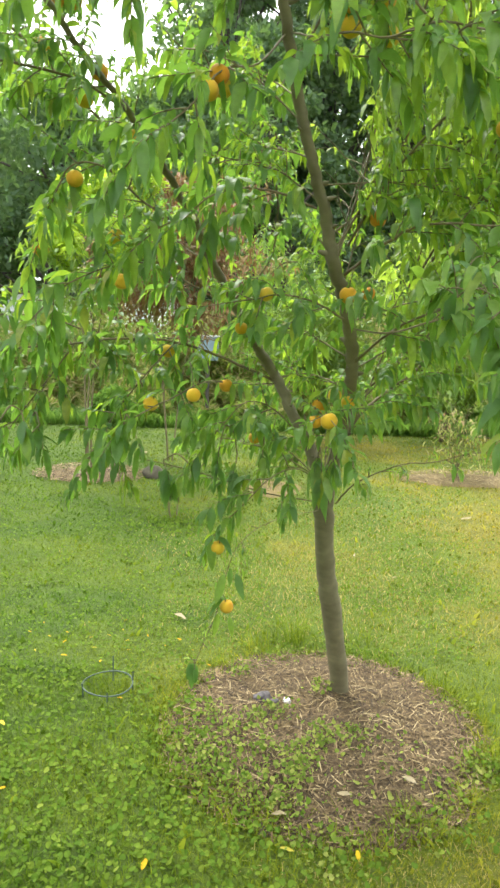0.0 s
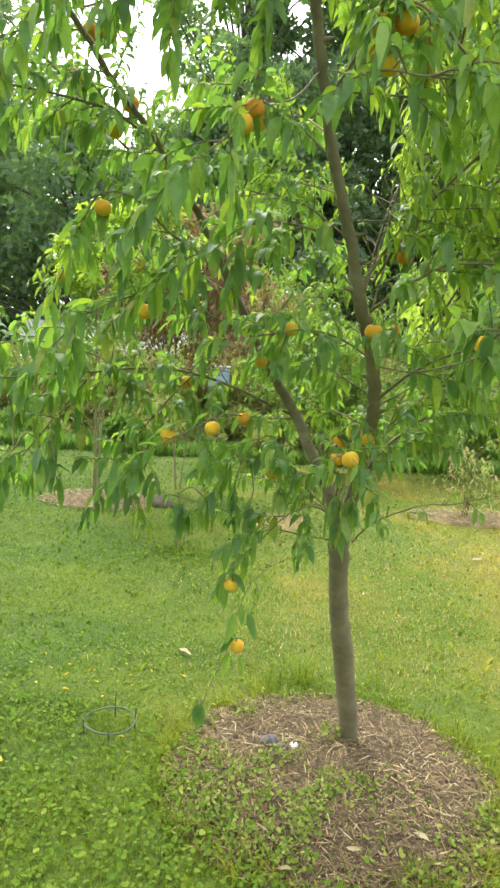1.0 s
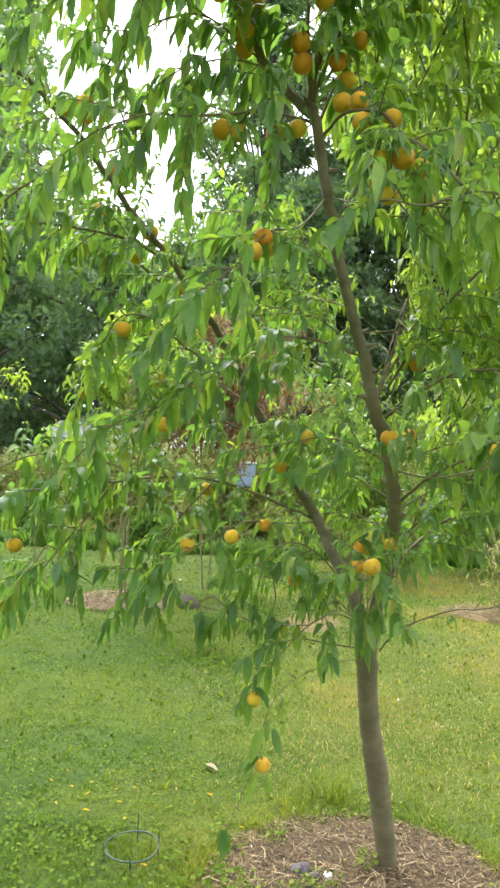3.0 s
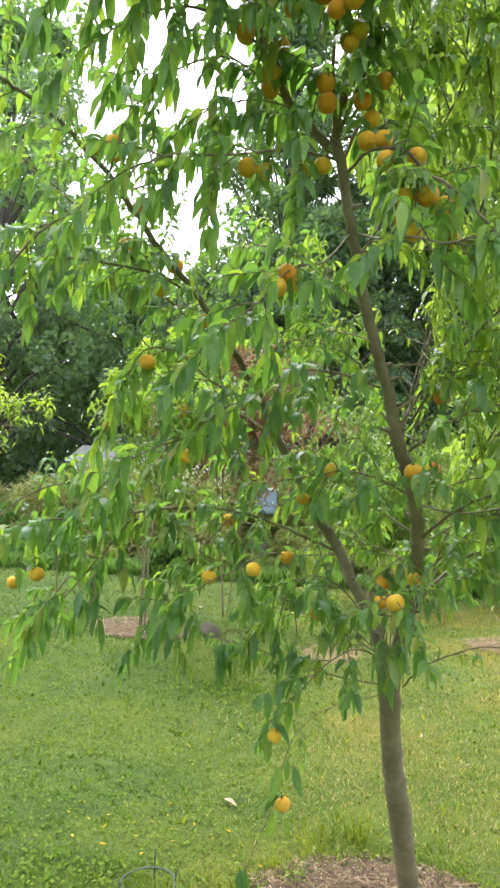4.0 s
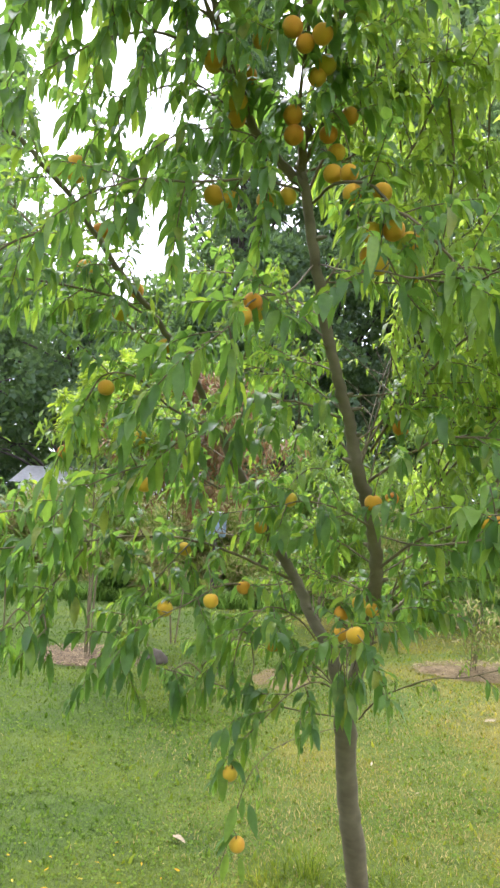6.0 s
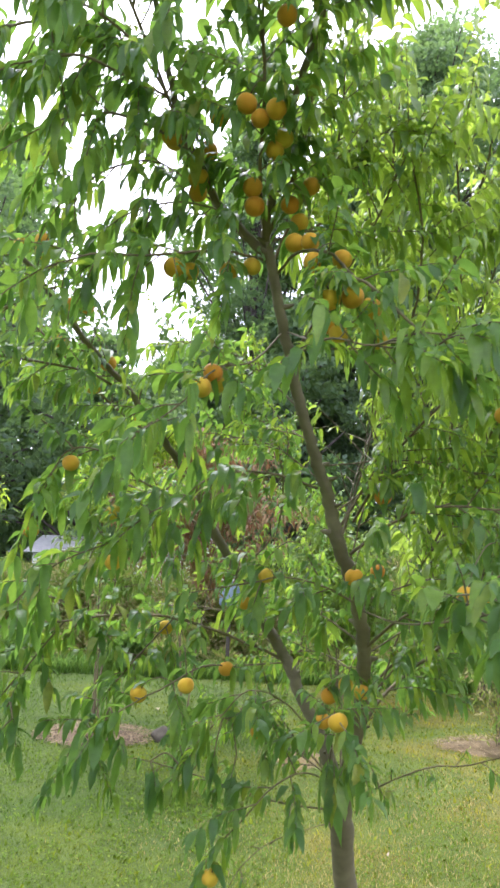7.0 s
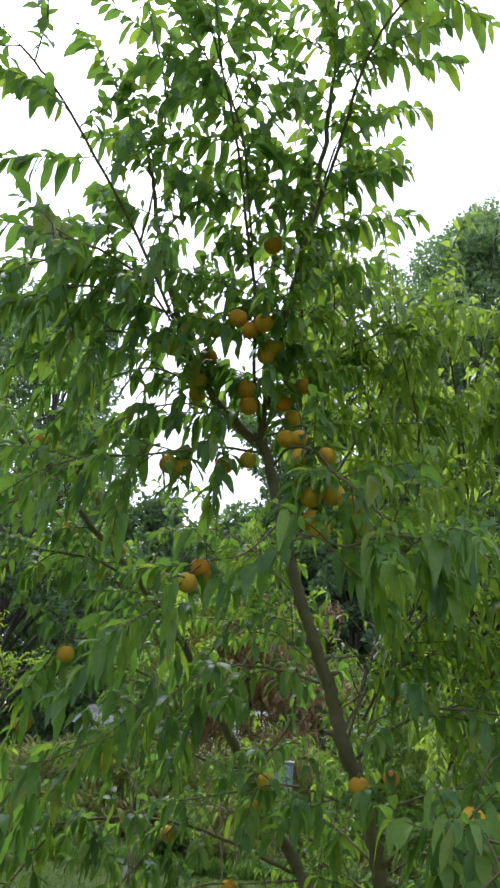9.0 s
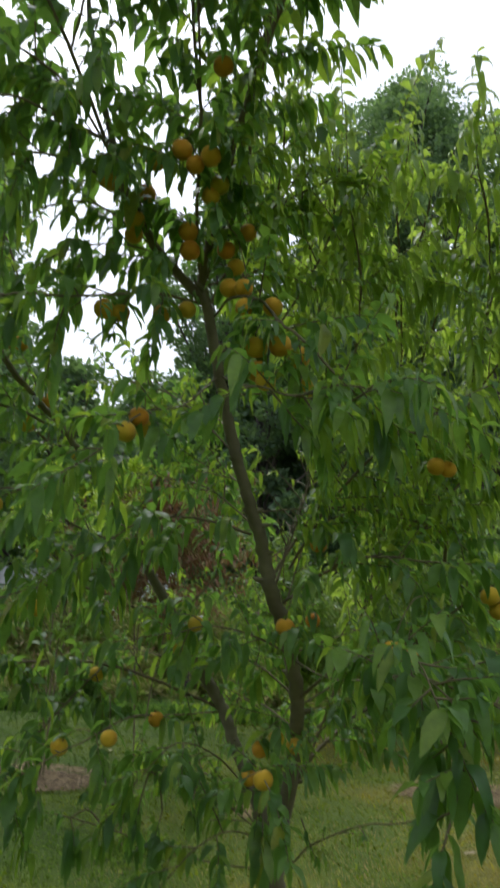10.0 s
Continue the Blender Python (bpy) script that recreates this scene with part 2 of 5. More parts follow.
def plain_material(name, colour, rough, metal=0.0, vary=0.15, scale=12.0):
    m, ns, ls, p = nodes_of(name)
    n = noise_node(ns, ls, scale, 5)
    lo, hi = tuple(v * (1 - vary) for v in colour), tuple(min(1.0, v * (1 + vary)) for v in colour)
    r = ramp_node(ns, ls, n.outputs[0], [(0.3, lo), (0.7, hi)])
    ls.new(r.outputs[0], p.inputs["Base Color"])
    p.inputs["Roughness"].default_value, p.inputs["Metallic"].default_value = rough, metal
    bump_node(ns, ls, n.outputs[0], 0.1, 0.002, p)
    return m


M_WIRE = plain_material("green_coated_wire", (0.045, 0.075, 0.05), 0.55, 0.1, 0.3, 60)
M_WHITE = plain_material("white_siding_paint", (0.74, 0.76, 0.78), 0.6)
M_ROOF = plain_material("pale_metal_roof", (0.58, 0.59, 0.57), 0.5, 0.3)
M_DARK_GLASS = plain_material("dark_window", (0.03, 0.035, 0.04), 0.15)
M_BLUE = plain_material("blue_grey_paint", (0.22, 0.30, 0.37), 0.5)
M_STONE = plain_material("dark_stone", (0.072, 0.064, 0.062), 0.8, 0.0, 0.5, 60)
M_PALE_STONE = plain_material("white_stone", (0.78, 0.77, 0.74), 0.6, 0.0, 0.12, 80)
M_GREY_STONE = plain_material("grey_stone", (0.085, 0.074, 0.048), 0.9, 0.0, 0.3, 14)


# ---- building tools ----
def mesh_from(name, verts, faces, material, smooth=True):
    me = bpy.data.meshes.new(name)
    me.from_pydata(verts, [], faces)
    me.materials.append(material)
    if smooth:
        me.polygons.foreach_set("use_smooth", [True] * len(me.polygons))
    me.update()
    return me


def mesh_arrays(name, verts, faces, material, smooth=False):
    """A mesh from an (n, 3) array of places and an (m, k) array of corners."""
    me = bpy.data.meshes.new(name)
    n, (m, k) = len(verts), faces.shape
    me.vertices.add(n)
    me.vertices.foreach_set("co", np.asarray(verts, np.float32).ravel())
    me.loops.add(m * k)
    me.loops.foreach_set("vertex_index", np.asarray(faces, np.int32).ravel())
    me.polygons.add(m)
    me.polygons.foreach_set("loop_start", np.arange(0, m * k, k, dtype=np.int32))
    me.materials.append(material)
    if smooth:
        me.polygons.foreach_set("use_smooth", np.ones(m, bool))
    me.update()
    me.validate()
    return me


def part(name, me, parent, label="", kind=""):
    ob = new(name, me)
    ob.parent = parent
    return tagged(ob, label, kind=kind)


def thing(name, x, y, z, label, category, group="", kind=""):
    ob = new(name)
    ob.empty_display_size = 0.1
    ob.matrix_world = pose(x, y, z)
    return tagged(ob, label, category, group, kind)


def spline(pts, per=6):
    """A smooth line through the points."""
    p = [np.array(q, float) for q in pts]
    p = [2 * p[0] - p[1], *p, 2 * p[-1] - p[-2]]
    out = []
    for i in range(1, len(p) - 2):
        for s in np.arange(per) / per:
            a, b, c, d = p[i - 1 : i + 3]
            out.append(0.5 * (2 * b + (c - a) * s + (2 * a - 5 * b + 4 * c - d) * s**2 + (3 * b - a - 3 * c + d) * s**3))
    out.append(p[-2])
    return np.array(out)


def tube_arrays(line, radii, sides, rough=0.0):
    """A tube along a line: places and quads."""
    line, radii = np.asarray(line), np.asarray(radii)
    tang = np.gradient(line, axis=0)
    tang /= np.linalg.norm(tang, axis=1)[:, None] + 1e-9
    ref = np.where(np.abs(tang[:, 2:3]) > 0.8, [[1.0, 0, 0]], [[0, 0, 1.0]])
    ref = np.repeat(ref[len(ref) // 2][None], len(line), 0)
    u = np.cross(tang, ref)
    u /= np.linalg.norm(u, axis=1)[:, None] + 1e-9
    v = np.cross(tang, u)
    ang = np.arange(sides) * 2 * math.pi / sides
    r = radii[:, None] * (1 + rough * np.random.uniform(-1, 1, (len(line), sides)))
    ring = line[:, None] + r[..., None] * (np.cos(ang)[None, :, None] * u[:, None] + np.sin(ang)[None, :, None] * v[:, None])
    i, j = np.meshgrid(np.arange(len(line) - 1), np.arange(sides), indexing="ij")
    k = (j + 1) % sides
    f = np.stack([i * sides + j, i * sides + k, (i + 1) * sides + k, (i + 1) * sides + j], -1).reshape(-1, 4)
    return ring.reshape(-1, 3), f


class Heap:
    """Places and faces of many small pieces, joined into one mesh."""

    def __init__(self):
        self.v, self.f, self.n = [], [], 0

    def add(self, v, f):
        self.v.append(v)
        self.f.append(f + self.n)
        self.n += len(v)

    def mesh(self, name, material, smooth=True):
        return mesh_arrays(name, np.concatenate(self.v), np.concatenate(self.f), material, smooth)


def unit(a):
    return a / (np.linalg.norm(a, axis=-1, keepdims=True) + 1e-9)


# a lance-shaped leaf: stations along it, half widths, folded along the midrib
LEAF_S = np.array([0.0, 0.08, 0.22, 0.42, 0.64, 0.84, 1.0])
LEAF_W = np.array([0.05, 0.40, 0.80, 1.0, 0.88, 0.5, 0.0])


def leaf_arrays(pos, way, side, length, width, curl, fold=0.36, wave=0.2):
    """Leaves at pos (n, 3) that set out along way, lie across side, bend down by curl."""
    n = len(pos)
    way, side = unit(way), unit(side - unit(way) * (side * unit(way)).sum(-1, keepdims=True))
    up = np.cross(side, way)
    s, w = LEAF_S[None, :, None], LEAF_W[None, :, None]
    L, W, C = length[:, None, None], width[:, None, None], curl[:, None, None]
    down = np.array([0, 0, -1.0])[None, None]
    mid = pos[:, None] + L * (s * (1 - 0.35 * C * s) * way[:, None] + C * s**2 * 0.75 * down)
    ph = np.random.uniform(0, 6.28, (n, 1, 1))
    lift = fold + wave * np.sin(9 * s + ph) / np.maximum(w, 0.3)
    lift2 = fold + wave * np.sin(9 * s + ph + 1.7) / np.maximum(w, 0.3)
    a = mid + W * w * (side[:, None] + lift * up[:, None]) * 0.5
    b = mid + W * w * (-side[:, None] + lift2 * up[:, None]) * 0.5
    v = np.stack([a, mid, b], 2).reshape(n, -1, 3)
    k = len(LEAF_S)
    f = []
    for i in range(k - 1):
        f += [(3 * i, 3 * i + 1, 3 * i + 4, 3 * i + 3), (3 * i + 1, 3 * i + 2, 3 * i + 5, 3 * i + 4)]
    f = np.array(f)
    return v.reshape(-1, 3), (f[None] + (np.arange(n) * 3 * k)[:, None, None]).reshape(-1, 4)


def card_arrays(pos, way, side, length, width, bend):
    """Small leaves far off: one folded blade each."""
    way, side = unit(way), unit(side)
    up = np.cross(side, way)
    base, tip = pos, pos + length[:, None] * (way - bend[:, None] * up)
    mid = pos + length[:, None] * (0.5 * way - 0.1 * bend[:, None] * up)
    off = 0.5 * width[:, None] * side
    v = np.stack([base, mid - off, tip, mid + off], 1).reshape(-1, 3)
    return v, np.arange(4)[None] + (np.arange(len(pos)) * 4)[:, None]


rng = np.random.default_rng(7)


def rand_dirs(n):
    return unit(rng.normal(size=(n, 3)))


# ---- the ground ----
def bumps(x, y):
    return -0.035 + 0.02 * noise.noise((x * 0.7, y * 0.7, 0)) + 0.008 * noise.noise((x * 3, y * 3, 5))


axis_x = np.concatenate([-np.geomspace(400, 6, 16), np.linspace(-5.5, 5.5, 90), np.geomspace(6, 400, 16)])
axis_y = np.concatenate([-np.geomspace(400, 3, 14), np.linspace(-2.5, 14, 130), np.geomspace(15, 600, 18)])
gx, gy = np.meshgrid(axis_x, axis_y, indexing="ij")
gz = np.array([[bumps(x, y) if abs(x) < 20 and -5 < y < 25 else -0.035 for y in axis_y] for x in axis_x])
ii, jj = np.meshgrid(np.arange(len(axis_x) - 1), np.arange(len(axis_y) - 1), indexing="ij")
ny = len(axis_y)
quads = np.stack([ii * ny + jj, (ii + 1) * ny + jj, (ii + 1) * ny + jj + 1, ii * ny + jj + 1], -1).reshape(-1, 4)
ground = new("ground", mesh_arrays("ground", np.stack([gx, gy, gz], -1).reshape(-1, 3), quads, M_LAWN, True))
tagged(ground, "mown green lawn with dry straw-coloured patches", "lawn", kind="structure")

BEDS = [(0.50, 2.83, 0.68), (-1.62, 7.65, 0.62), (2.75, 8.0, 0.85)]
SOIL = (0.42, 7.25, 0.34, 0.42)


def ragged(angle, seed):
    return 1 + 0.16 * noise.noise((math.cos(angle) * 1.5, math.sin(angle) * 1.5, seed)) + 0.12 * noise.noise((math.cos(angle) * 5, math.sin(angle) * 5, seed))


def mound(name, x, y, rx, ry, high, material, seed, label, category, rings=14, spokes=64):
    v, f = [(x, y, bumps(x, y) + high)], []
    for i in range(1, rings + 1):
        s = i / rings
        for j in range(spokes):
            a = 2 * math.pi * j / spokes
            k = ragged(a, seed)
            px, py = x + rx * s * k * math.cos(a), y + ry * s * k * math.sin(a)
            rise = high * (1 - s**3) + 0.012 * noise.noise((px * 9, py * 9, seed)) * (1 - s**4) - 0.012 * s**8
            v.append((px, py, bumps(px, py) + max(rise, -0.012)))
    for j in range(spokes):
        f.append((0, 1 + j, 1 + (j + 1) % spokes))
        for i in range(rings - 1):
            a, b = 1 + i * spokes + j, 1 + i * spokes + (j + 1) % spokes
            f.append((a, a + spokes, b + spokes, b))
    ob = new(name, mesh_from(name, v, f, material))
    return tagged(ob, label, category, kind="structure")


mulch_bed = mound("mulch_bed", *BEDS[0][:2], BEDS[0][2], BEDS[0][2], 0.04, M_MULCH, 3, "round bed of brown shredded wood mulch", "mulch bed")
mound("mulch_bed", *BEDS[1][:2], 0.56, 0.43, 0.03, M_MULCH, 8, "small round mulch bed round two thin stems", "mulch bed", 8, 32)
mound("mulch_bed", *BEDS[2][:2], 0.85, 0.42, 0.04, M_DRY_MULCH, 11, "pale dry mulch bed round a small sapling", "mulch bed", 8, 32)
mound("soil_patch", *SOIL, 0.008, M_SOIL, 15, "worn patch of bare tan soil in the lawn", "soil", 6, 28)


def mulch_height(x, y, bed):
    s = min(1.0, math.hypot(x - bed[0], y - bed[1]) / bed[2])
    return bumps(x, y) + 0.04 * (1 - s**3)


# ---- the peach tree ----
tree = thing("peach_tree", 0.605, 3.05, 0, "young peach tree laden with golden ripe fruit and drooping green leaves", "tree")
tree_inv = tree.matrix_world.inverted()
off = np.array(tree_inv.translation)
mature, young, tips = [], [], []
twigs = Heap()
limb_points, wood_parts = [], []


def shoot(start, way, length, leaves, size=1.0, droop=0.4, spread=1.0, r=0.0022, hang=(-0.35, 0.5), fresh=0.16):
    """A drooping leafy shoot. Each leaf: place, way, side, length, width, curl."""
    n = max(4, int(length / 0.035))
    d, p = unit(np.array(way, float)), np.array(start, float)
    line = [p]
    for i in range(n):
        d = unit(d + np.array([0, 0, -droop * 0.16]) + rng.normal(size=3) * 0.07)
        p = p + d * length / n
        line.append(p)
    line = np.array(line)
    twigs.add(*tube_arrays(line + off, np.linspace(r, 0.0009, len(line)), 4))
    limb_points.append(line[:: 2])
    a, s = rng.uniform(0, 6.28), 0.03
    while s <= length:
        k = s / length * n
        i = min(int(k), n - 1)
        q = line[i] + (line[i + 1] - line[i]) * (k - i)
        t = unit(line[i + 1] - line[i])
        e1 = unit(np.cross(t, (0.3, 0.2, 1.0)))
        e2 = np.cross(t, e1)
        rad = math.cos(a) * e1 + math.sin(a) * e2
        tip = s / length
        w = unit(t * (0.35 + 0.5 * tip) + rad * 0.75 * spread + np.array([0, 0, -rng.uniform(*hang)]))
        side = unit(np.cross(w, (0, 0, 1)) + rng.normal(size=3) * 0.45)
        ll = size * (0.033 + 0.047 * rng.uniform()) * (0.65 if tip > 0.92 or tip < 0.12 else 1.0)
        pick = young if rng.uniform() < fresh else leaves
        slim = 0.8 if pick is young else 0.64 if pick is tips else 1.0
        pick.append((q, w, side, ll, ll * slim * rng.uniform(0.32, 0.45), rng.uniform(0.35, 1.3)))
        a += 2.4 + rng.uniform(-0.4, 0.4)
        s += rng.uniform(0.006, 0.011)
    return line


def limb(name, pts, r0, r1, leafy=0.0, every=0.040, reach=(0.10, 0.24), leaves=None, size=1.0, droop=0.4, rise=0.15, hang=(-0.35, 0.5), fresh=0.16):
    """A limb through the points, with shoots from the share leafy of its length onward (0: bare wood)."""
    per = 8 if r0 > 0.012 else 5
    r0 = r0 if r0 > 0.012 else 0.56 * r0
    line = spline(pts, per)
    u = np.linspace(0, 1, len(line))
    rad = r0 + (r1 - r0) * u
    if r0 > 0.012:
        rad = rad * (1 + 0.04 * np.sin(u * 17) + 0.02 * np.sin(u * 41 + 1))
    line = line + rng.normal(size=line.shape) * min(0.0025, r0 * 0.2)
    if name == "trunk":
        rad = rad + 0.016 * np.exp(-u * 14) + 0.006 * np.exp(-(((u - 1) / 0.12) ** 2))
    v, f = tube_arrays(line + off, rad, 14 if r0 > 0.02 else 8 if r0 > 0.008 else 6, 0.015)
    wood_parts.append(part(name, mesh_arrays(name, v, f, M_BARK if r0 > 0.012 else M_TWIG, True), tree))
    limb_points.append(line)
    if not leafy:
        return line
    leaves = mature if leaves is None else leaves
    seg = np.linalg.norm(np.diff(line, axis=0), axis=1)
    at = np.concatenate([[0], np.cumsum(seg)])
    s = at[-1] * (1 - leafy)
    turn = rng.uniform(0, 6.28)
    while s < at[-1]:
        i = min(np.searchsorted(at, s), len(line) - 1)
        t = unit(line[i] - line[max(i - 1, 0)])
        e1 = unit(np.cross(t, (0, 0.01, 1.0)))
        e2 = np.cross(e1, t)
        rad_dir = math.cos(turn) * e1 + 0.6 * math.sin(turn) * e2
        way = t * 0.5 + rad_dir + np.array([0, 0, rise])
        shoot(line[i], way, rng.uniform(*reach), leaves, size, droop, hang=hang, fresh=fresh)
        turn += 2.4
        s += every * rng.uniform(0.6, 1.4)
    shoot(line[-1], line[-1] - line[-2], reach[1], leaves, size, droop, hang=hang, fresh=fresh)
    return line


trunk_line = limb("trunk", [(0.65, 3.16, -0.2), (0.62, 3.11, -0.06), (0.55, 2.97, 0.33), (0.48, 2.85, 0.68), (0.45, 2.76, 0.94), (0.44, 2.71, 1.07)], 0.046, 0.036)
leader_line = limb("limb", [(0.44, 2.73, 1.02), (0.48, 2.67, 1.21), (0.49, 2.55, 1.41), (0.48, 2.46, 1.53), (0.45, 2.38, 1.68), (0.39, 2.31, 1.82), (0.35, 2.26, 1.96), (0.31, 2.21, 2.06), (0.27, 2.16, 2.18), (0.23, 2.11, 2.31), (0.17, 2.0, 2.55), (0.155, 1.99, 2.59)], 0.0255, 0.0125)
left_line = limb("limb", [(0.44, 2.72, 1.04), (0.38, 2.76, 1.19), (0.3, 2.82, 1.34), (0.24, 2.87, 1.46), (0.15, 2.83, 1.59), (0.07, 2.77, 1.73), (-0.02, 2.68, 1.89), (-0.06, 2.62, 1.99)], 0.0245, 0.0135)
limb("limb", [(-0.06, 2.62, 1.99), (-0.15, 2.49, 2.12), (-0.24, 2.33, 2.25), (-0.33, 2.2, 2.34), (-0.43, 2.04, 2.47), (-0.54, 1.9, 2.58), (-0.62, 1.78, 2.61), (-0.7, 1.72, 2.65)], 0.0125, 0.004, leafy=0.85, every=0.034, reach=(0.12, 0.3), size=0.8, fresh=0.25)
limb("branch", [(-0.15, 2.49, 2.12), (-0.35, 2.48, 2.26), (-0.55, 2.45, 2.45), (-0.75, 2.38, 2.62), (-0.91, 2.33, 2.75)], 0.009, 0.003, leafy=0.8, every=0.034, reach=(0.12, 0.3), size=0.85, fresh=0.25)
limb("limb", [(0.47, 2.67, 1.16), (0.54, 2.69, 1.31), (0.7, 2.87, 1.42), (0.8, 2.9, 1.49), (0.91, 2.88, 1.67), (0.99, 2.77, 1.92), (0.98, 2.61, 2.18)], 0.0115, 0.006, leafy=0.93, every=0.034, reach=(0.12, 0.3))
limb("branch", [(0.54, 2.69, 1.31), (0.72, 2.78, 1.79), (0.79, 2.64, 2.23), (0.77, 2.42, 2.59), (0.7, 2.16, 2.9), (0.66, 2.06, 2.99)], 0.0065, 0.003, leafy=0.85, every=0.05, reach=(0.15, 0.36), leaves=tips, size=1.22, droop=0.2, rise=0.6, hang=(0.1, 0.9))
limb("branch", [(0.39, 2.31, 1.82), (0.51, 2.43, 2.27), (0.5, 2.31, 2.6), (0.43, 2.13, 2.85), (0.38, 1.99, 3.04)], 0.0065, 0.003, leafy=0.8, every=0.05, reach=(0.15, 0.35), leaves=tips, size=1.2, droop=0.2, rise=0.6, hang=(0.1, 0.9))
limb("limb", [(0.17, 2.0, 2.55), (0.04, 1.96, 2.67), (-0.04, 1.89, 2.78), (-0.07, 1.82, 2.88), (-0.1, 1.73, 2.98), (-0.12, 1.66, 3.11), (-0.14, 1.57, 3.24)], 0.014, 0.004, leafy=0.9, reach=(0.13, 0.33), every=0.056, size=1.12, hang=(-0.1, 0.75), fresh=0.1)
limb("limb", [(0.155, 1.99, 2.59), (0.17, 1.95, 2.7), (0.22, 1.86, 2.9), (0.26, 1.77, 3.01), (0.3, 1.66, 3.14), (0.34, 1.56, 3.33), (0.36, 1.44, 3.54)], 0.013, 0.004, leafy=0.9, reach=(0.12, 0.32), every=0.044, size=1.12, hang=(-0.1, 0.75), fresh=0.45)
limb("branch", [(0.155, 1.99, 2.59), (0.14, 1.88, 2.73), (0.15, 1.75, 2.88), (0.13, 1.66, 3.03), (0.11, 1.54, 3.2), (0.06, 1.43, 3.41)], 0.01, 0.003, leafy=0.9, every=0.044, reach=(0.12, 0.3), size=1.12, hang=(-0.1, 0.75), fresh=0.1)
limb("branch", [(0.155, 1.99, 2.59), (0.25, 1.91, 2.83), (0.27, 1.81, 2.98), (0.3, 1.72, 3.13), (0.35, 1.63, 3.26)], 0.01, 0.003, leafy=0.9, reach=(0.12, 0.32), every=0.044, size=1.12, hang=(-0.1, 0.75), fresh=0.45)
limb("branch", [(0.26, 1.77, 3.01), (0.36, 1.62, 3.25), (0.42, 1.51, 3.39), (0.5, 1.43, 3.49), (0.59, 1.4, 3.52)], 0.009, 0.003, leafy=0.8, reach=(0.15, 0.35), every=0.048, size=1.12, hang=(-0.1, 0.75), fresh=0.45)
limb("branch", [(-0.04, 1.89, 2.78), (-0.17, 1.68, 3.04), (-0.26, 1.54, 3.18), (-0.35, 1.44, 3.31), (-0.42, 1.36, 3.37)], 0.009, 0.003, leafy=0.8, reach=(0.15, 0.35), every=0.066, size=1.12, hang=(-0.1, 0.75), fresh=0.1)
limb("branch", [(0.79, 2.64, 2.23), (0.84, 2.48, 2.56), (0.88, 2.28, 2.8), (0.88, 2.13, 2.95)], 0.008, 0.003, leafy=0.9, every=0.056, reach=(0.12, 0.3), leaves=tips, size=1.22, droop=0.2, rise=0.5, hang=(0.1, 0.9))
limb("branch", [(0.72, 2.78, 1.79), (0.89, 2.68, 2.14), (0.99, 2.48, 2.47), (1.02, 2.29, 2.75)], 0.008, 0.003, leafy=0.9, every=0.056, reach=(0.12, 0.3), leaves=tips, size=1.22, droop=0.2, rise=0.5, hang=(0.1, 0.9))
limb("branch", [(0.72, 2.78, 1.79), (0.79, 2.56, 1.94), (0.89, 2.4, 2.11), (0.98, 2.28, 2.26)], 0.008, 0.003, leafy=0.9, reach=(0.12, 0.28), fresh=0.8)
limb("branch", [(0.51, 2.43, 2.27), (0.59, 2.26, 2.5), (0.59, 2.12, 2.68), (0.55, 2.04, 2.84)], 0.008, 0.003, leafy=0.9, every=0.056, reach=(0.12, 0.3), leaves=tips, size=1.22, droop=0.2, rise=0.5, hang=(0.1, 0.9))
limb("branch", [(0.44, 2.43, 1.9), (0.55, 2.3, 2.1), (0.67, 2.14, 2.23), (0.77, 2.02, 2.29)], 0.008, 0.003, leafy=0.9, reach=(0.12, 0.28), fresh=0.8)
limb("branch", [(0.23, 2.11, 2.31), (0.38, 2.1, 2.57), (0.46, 2.06, 2.71), (0.51, 2.01, 2.84)], 0.007, 0.003, leafy=0.9, reach=(0.12, 0.28), fresh=0.8)
limb("branch", [(0.155, 1.99, 2.59), (0.31, 2.05, 2.69), (0.34, 2.0, 2.86), (0.35, 1.93, 2.98)], 0.007, 0.003, leafy=0.9, reach=(0.12, 0.28), fresh=0.8)
limb("branch", [(0.79, 2.64, 2.23), (0.92, 2.54, 2.34), (1.02, 2.41, 2.5), (1.11, 2.3, 2.64)], 0.007, 0.003, leafy=0.9, every=0.056, reach=(0.12, 0.3), leaves=tips, size=1.22, droop=0.2, rise=0.5, hang=(0.1, 0.9))
limb("branch", [(0.77, 2.42, 2.59), (0.74, 2.35, 2.73), (0.78, 2.21, 2.89), (0.79, 2.11, 2.99)], 0.007, 0.003, leafy=0.9, every=0.056, reach=(0.12, 0.3), leaves=tips, size=1.22, droop=0.2, rise=0.5, hang=(0.1, 0.9))
limb("branch", [(0.58, 2.79, 1.4), (0.72, 2.61, 1.59), (0.84, 2.46, 1.72), (0.94, 2.31, 1.84)], 0.008, 0.003, leafy=0.9, reach=(0.12, 0.28))
limb("branch", [(0.5, 2.31, 2.6), (0.55, 2.28, 2.73), (0.51, 2.15, 2.88), (0.51, 2.03, 3.02)], 0.007, 0.003, leafy=0.9, every=0.056, reach=(0.12, 0.3), leaves=tips, size=1.22, droop=0.2, rise=0.5, hang=(0.1, 0.9))
limb("branch", [(0.99, 2.48, 2.47), (1.0, 2.28, 2.71), (0.95, 2.11, 2.89), (0.89, 2.01, 2.99)], 0.006, 0.003, leafy=0.9, every=0.056, reach=(0.12, 0.3), leaves=tips, size=1.22, droop=0.2, rise=0.5, hang=(0.1, 0.9))
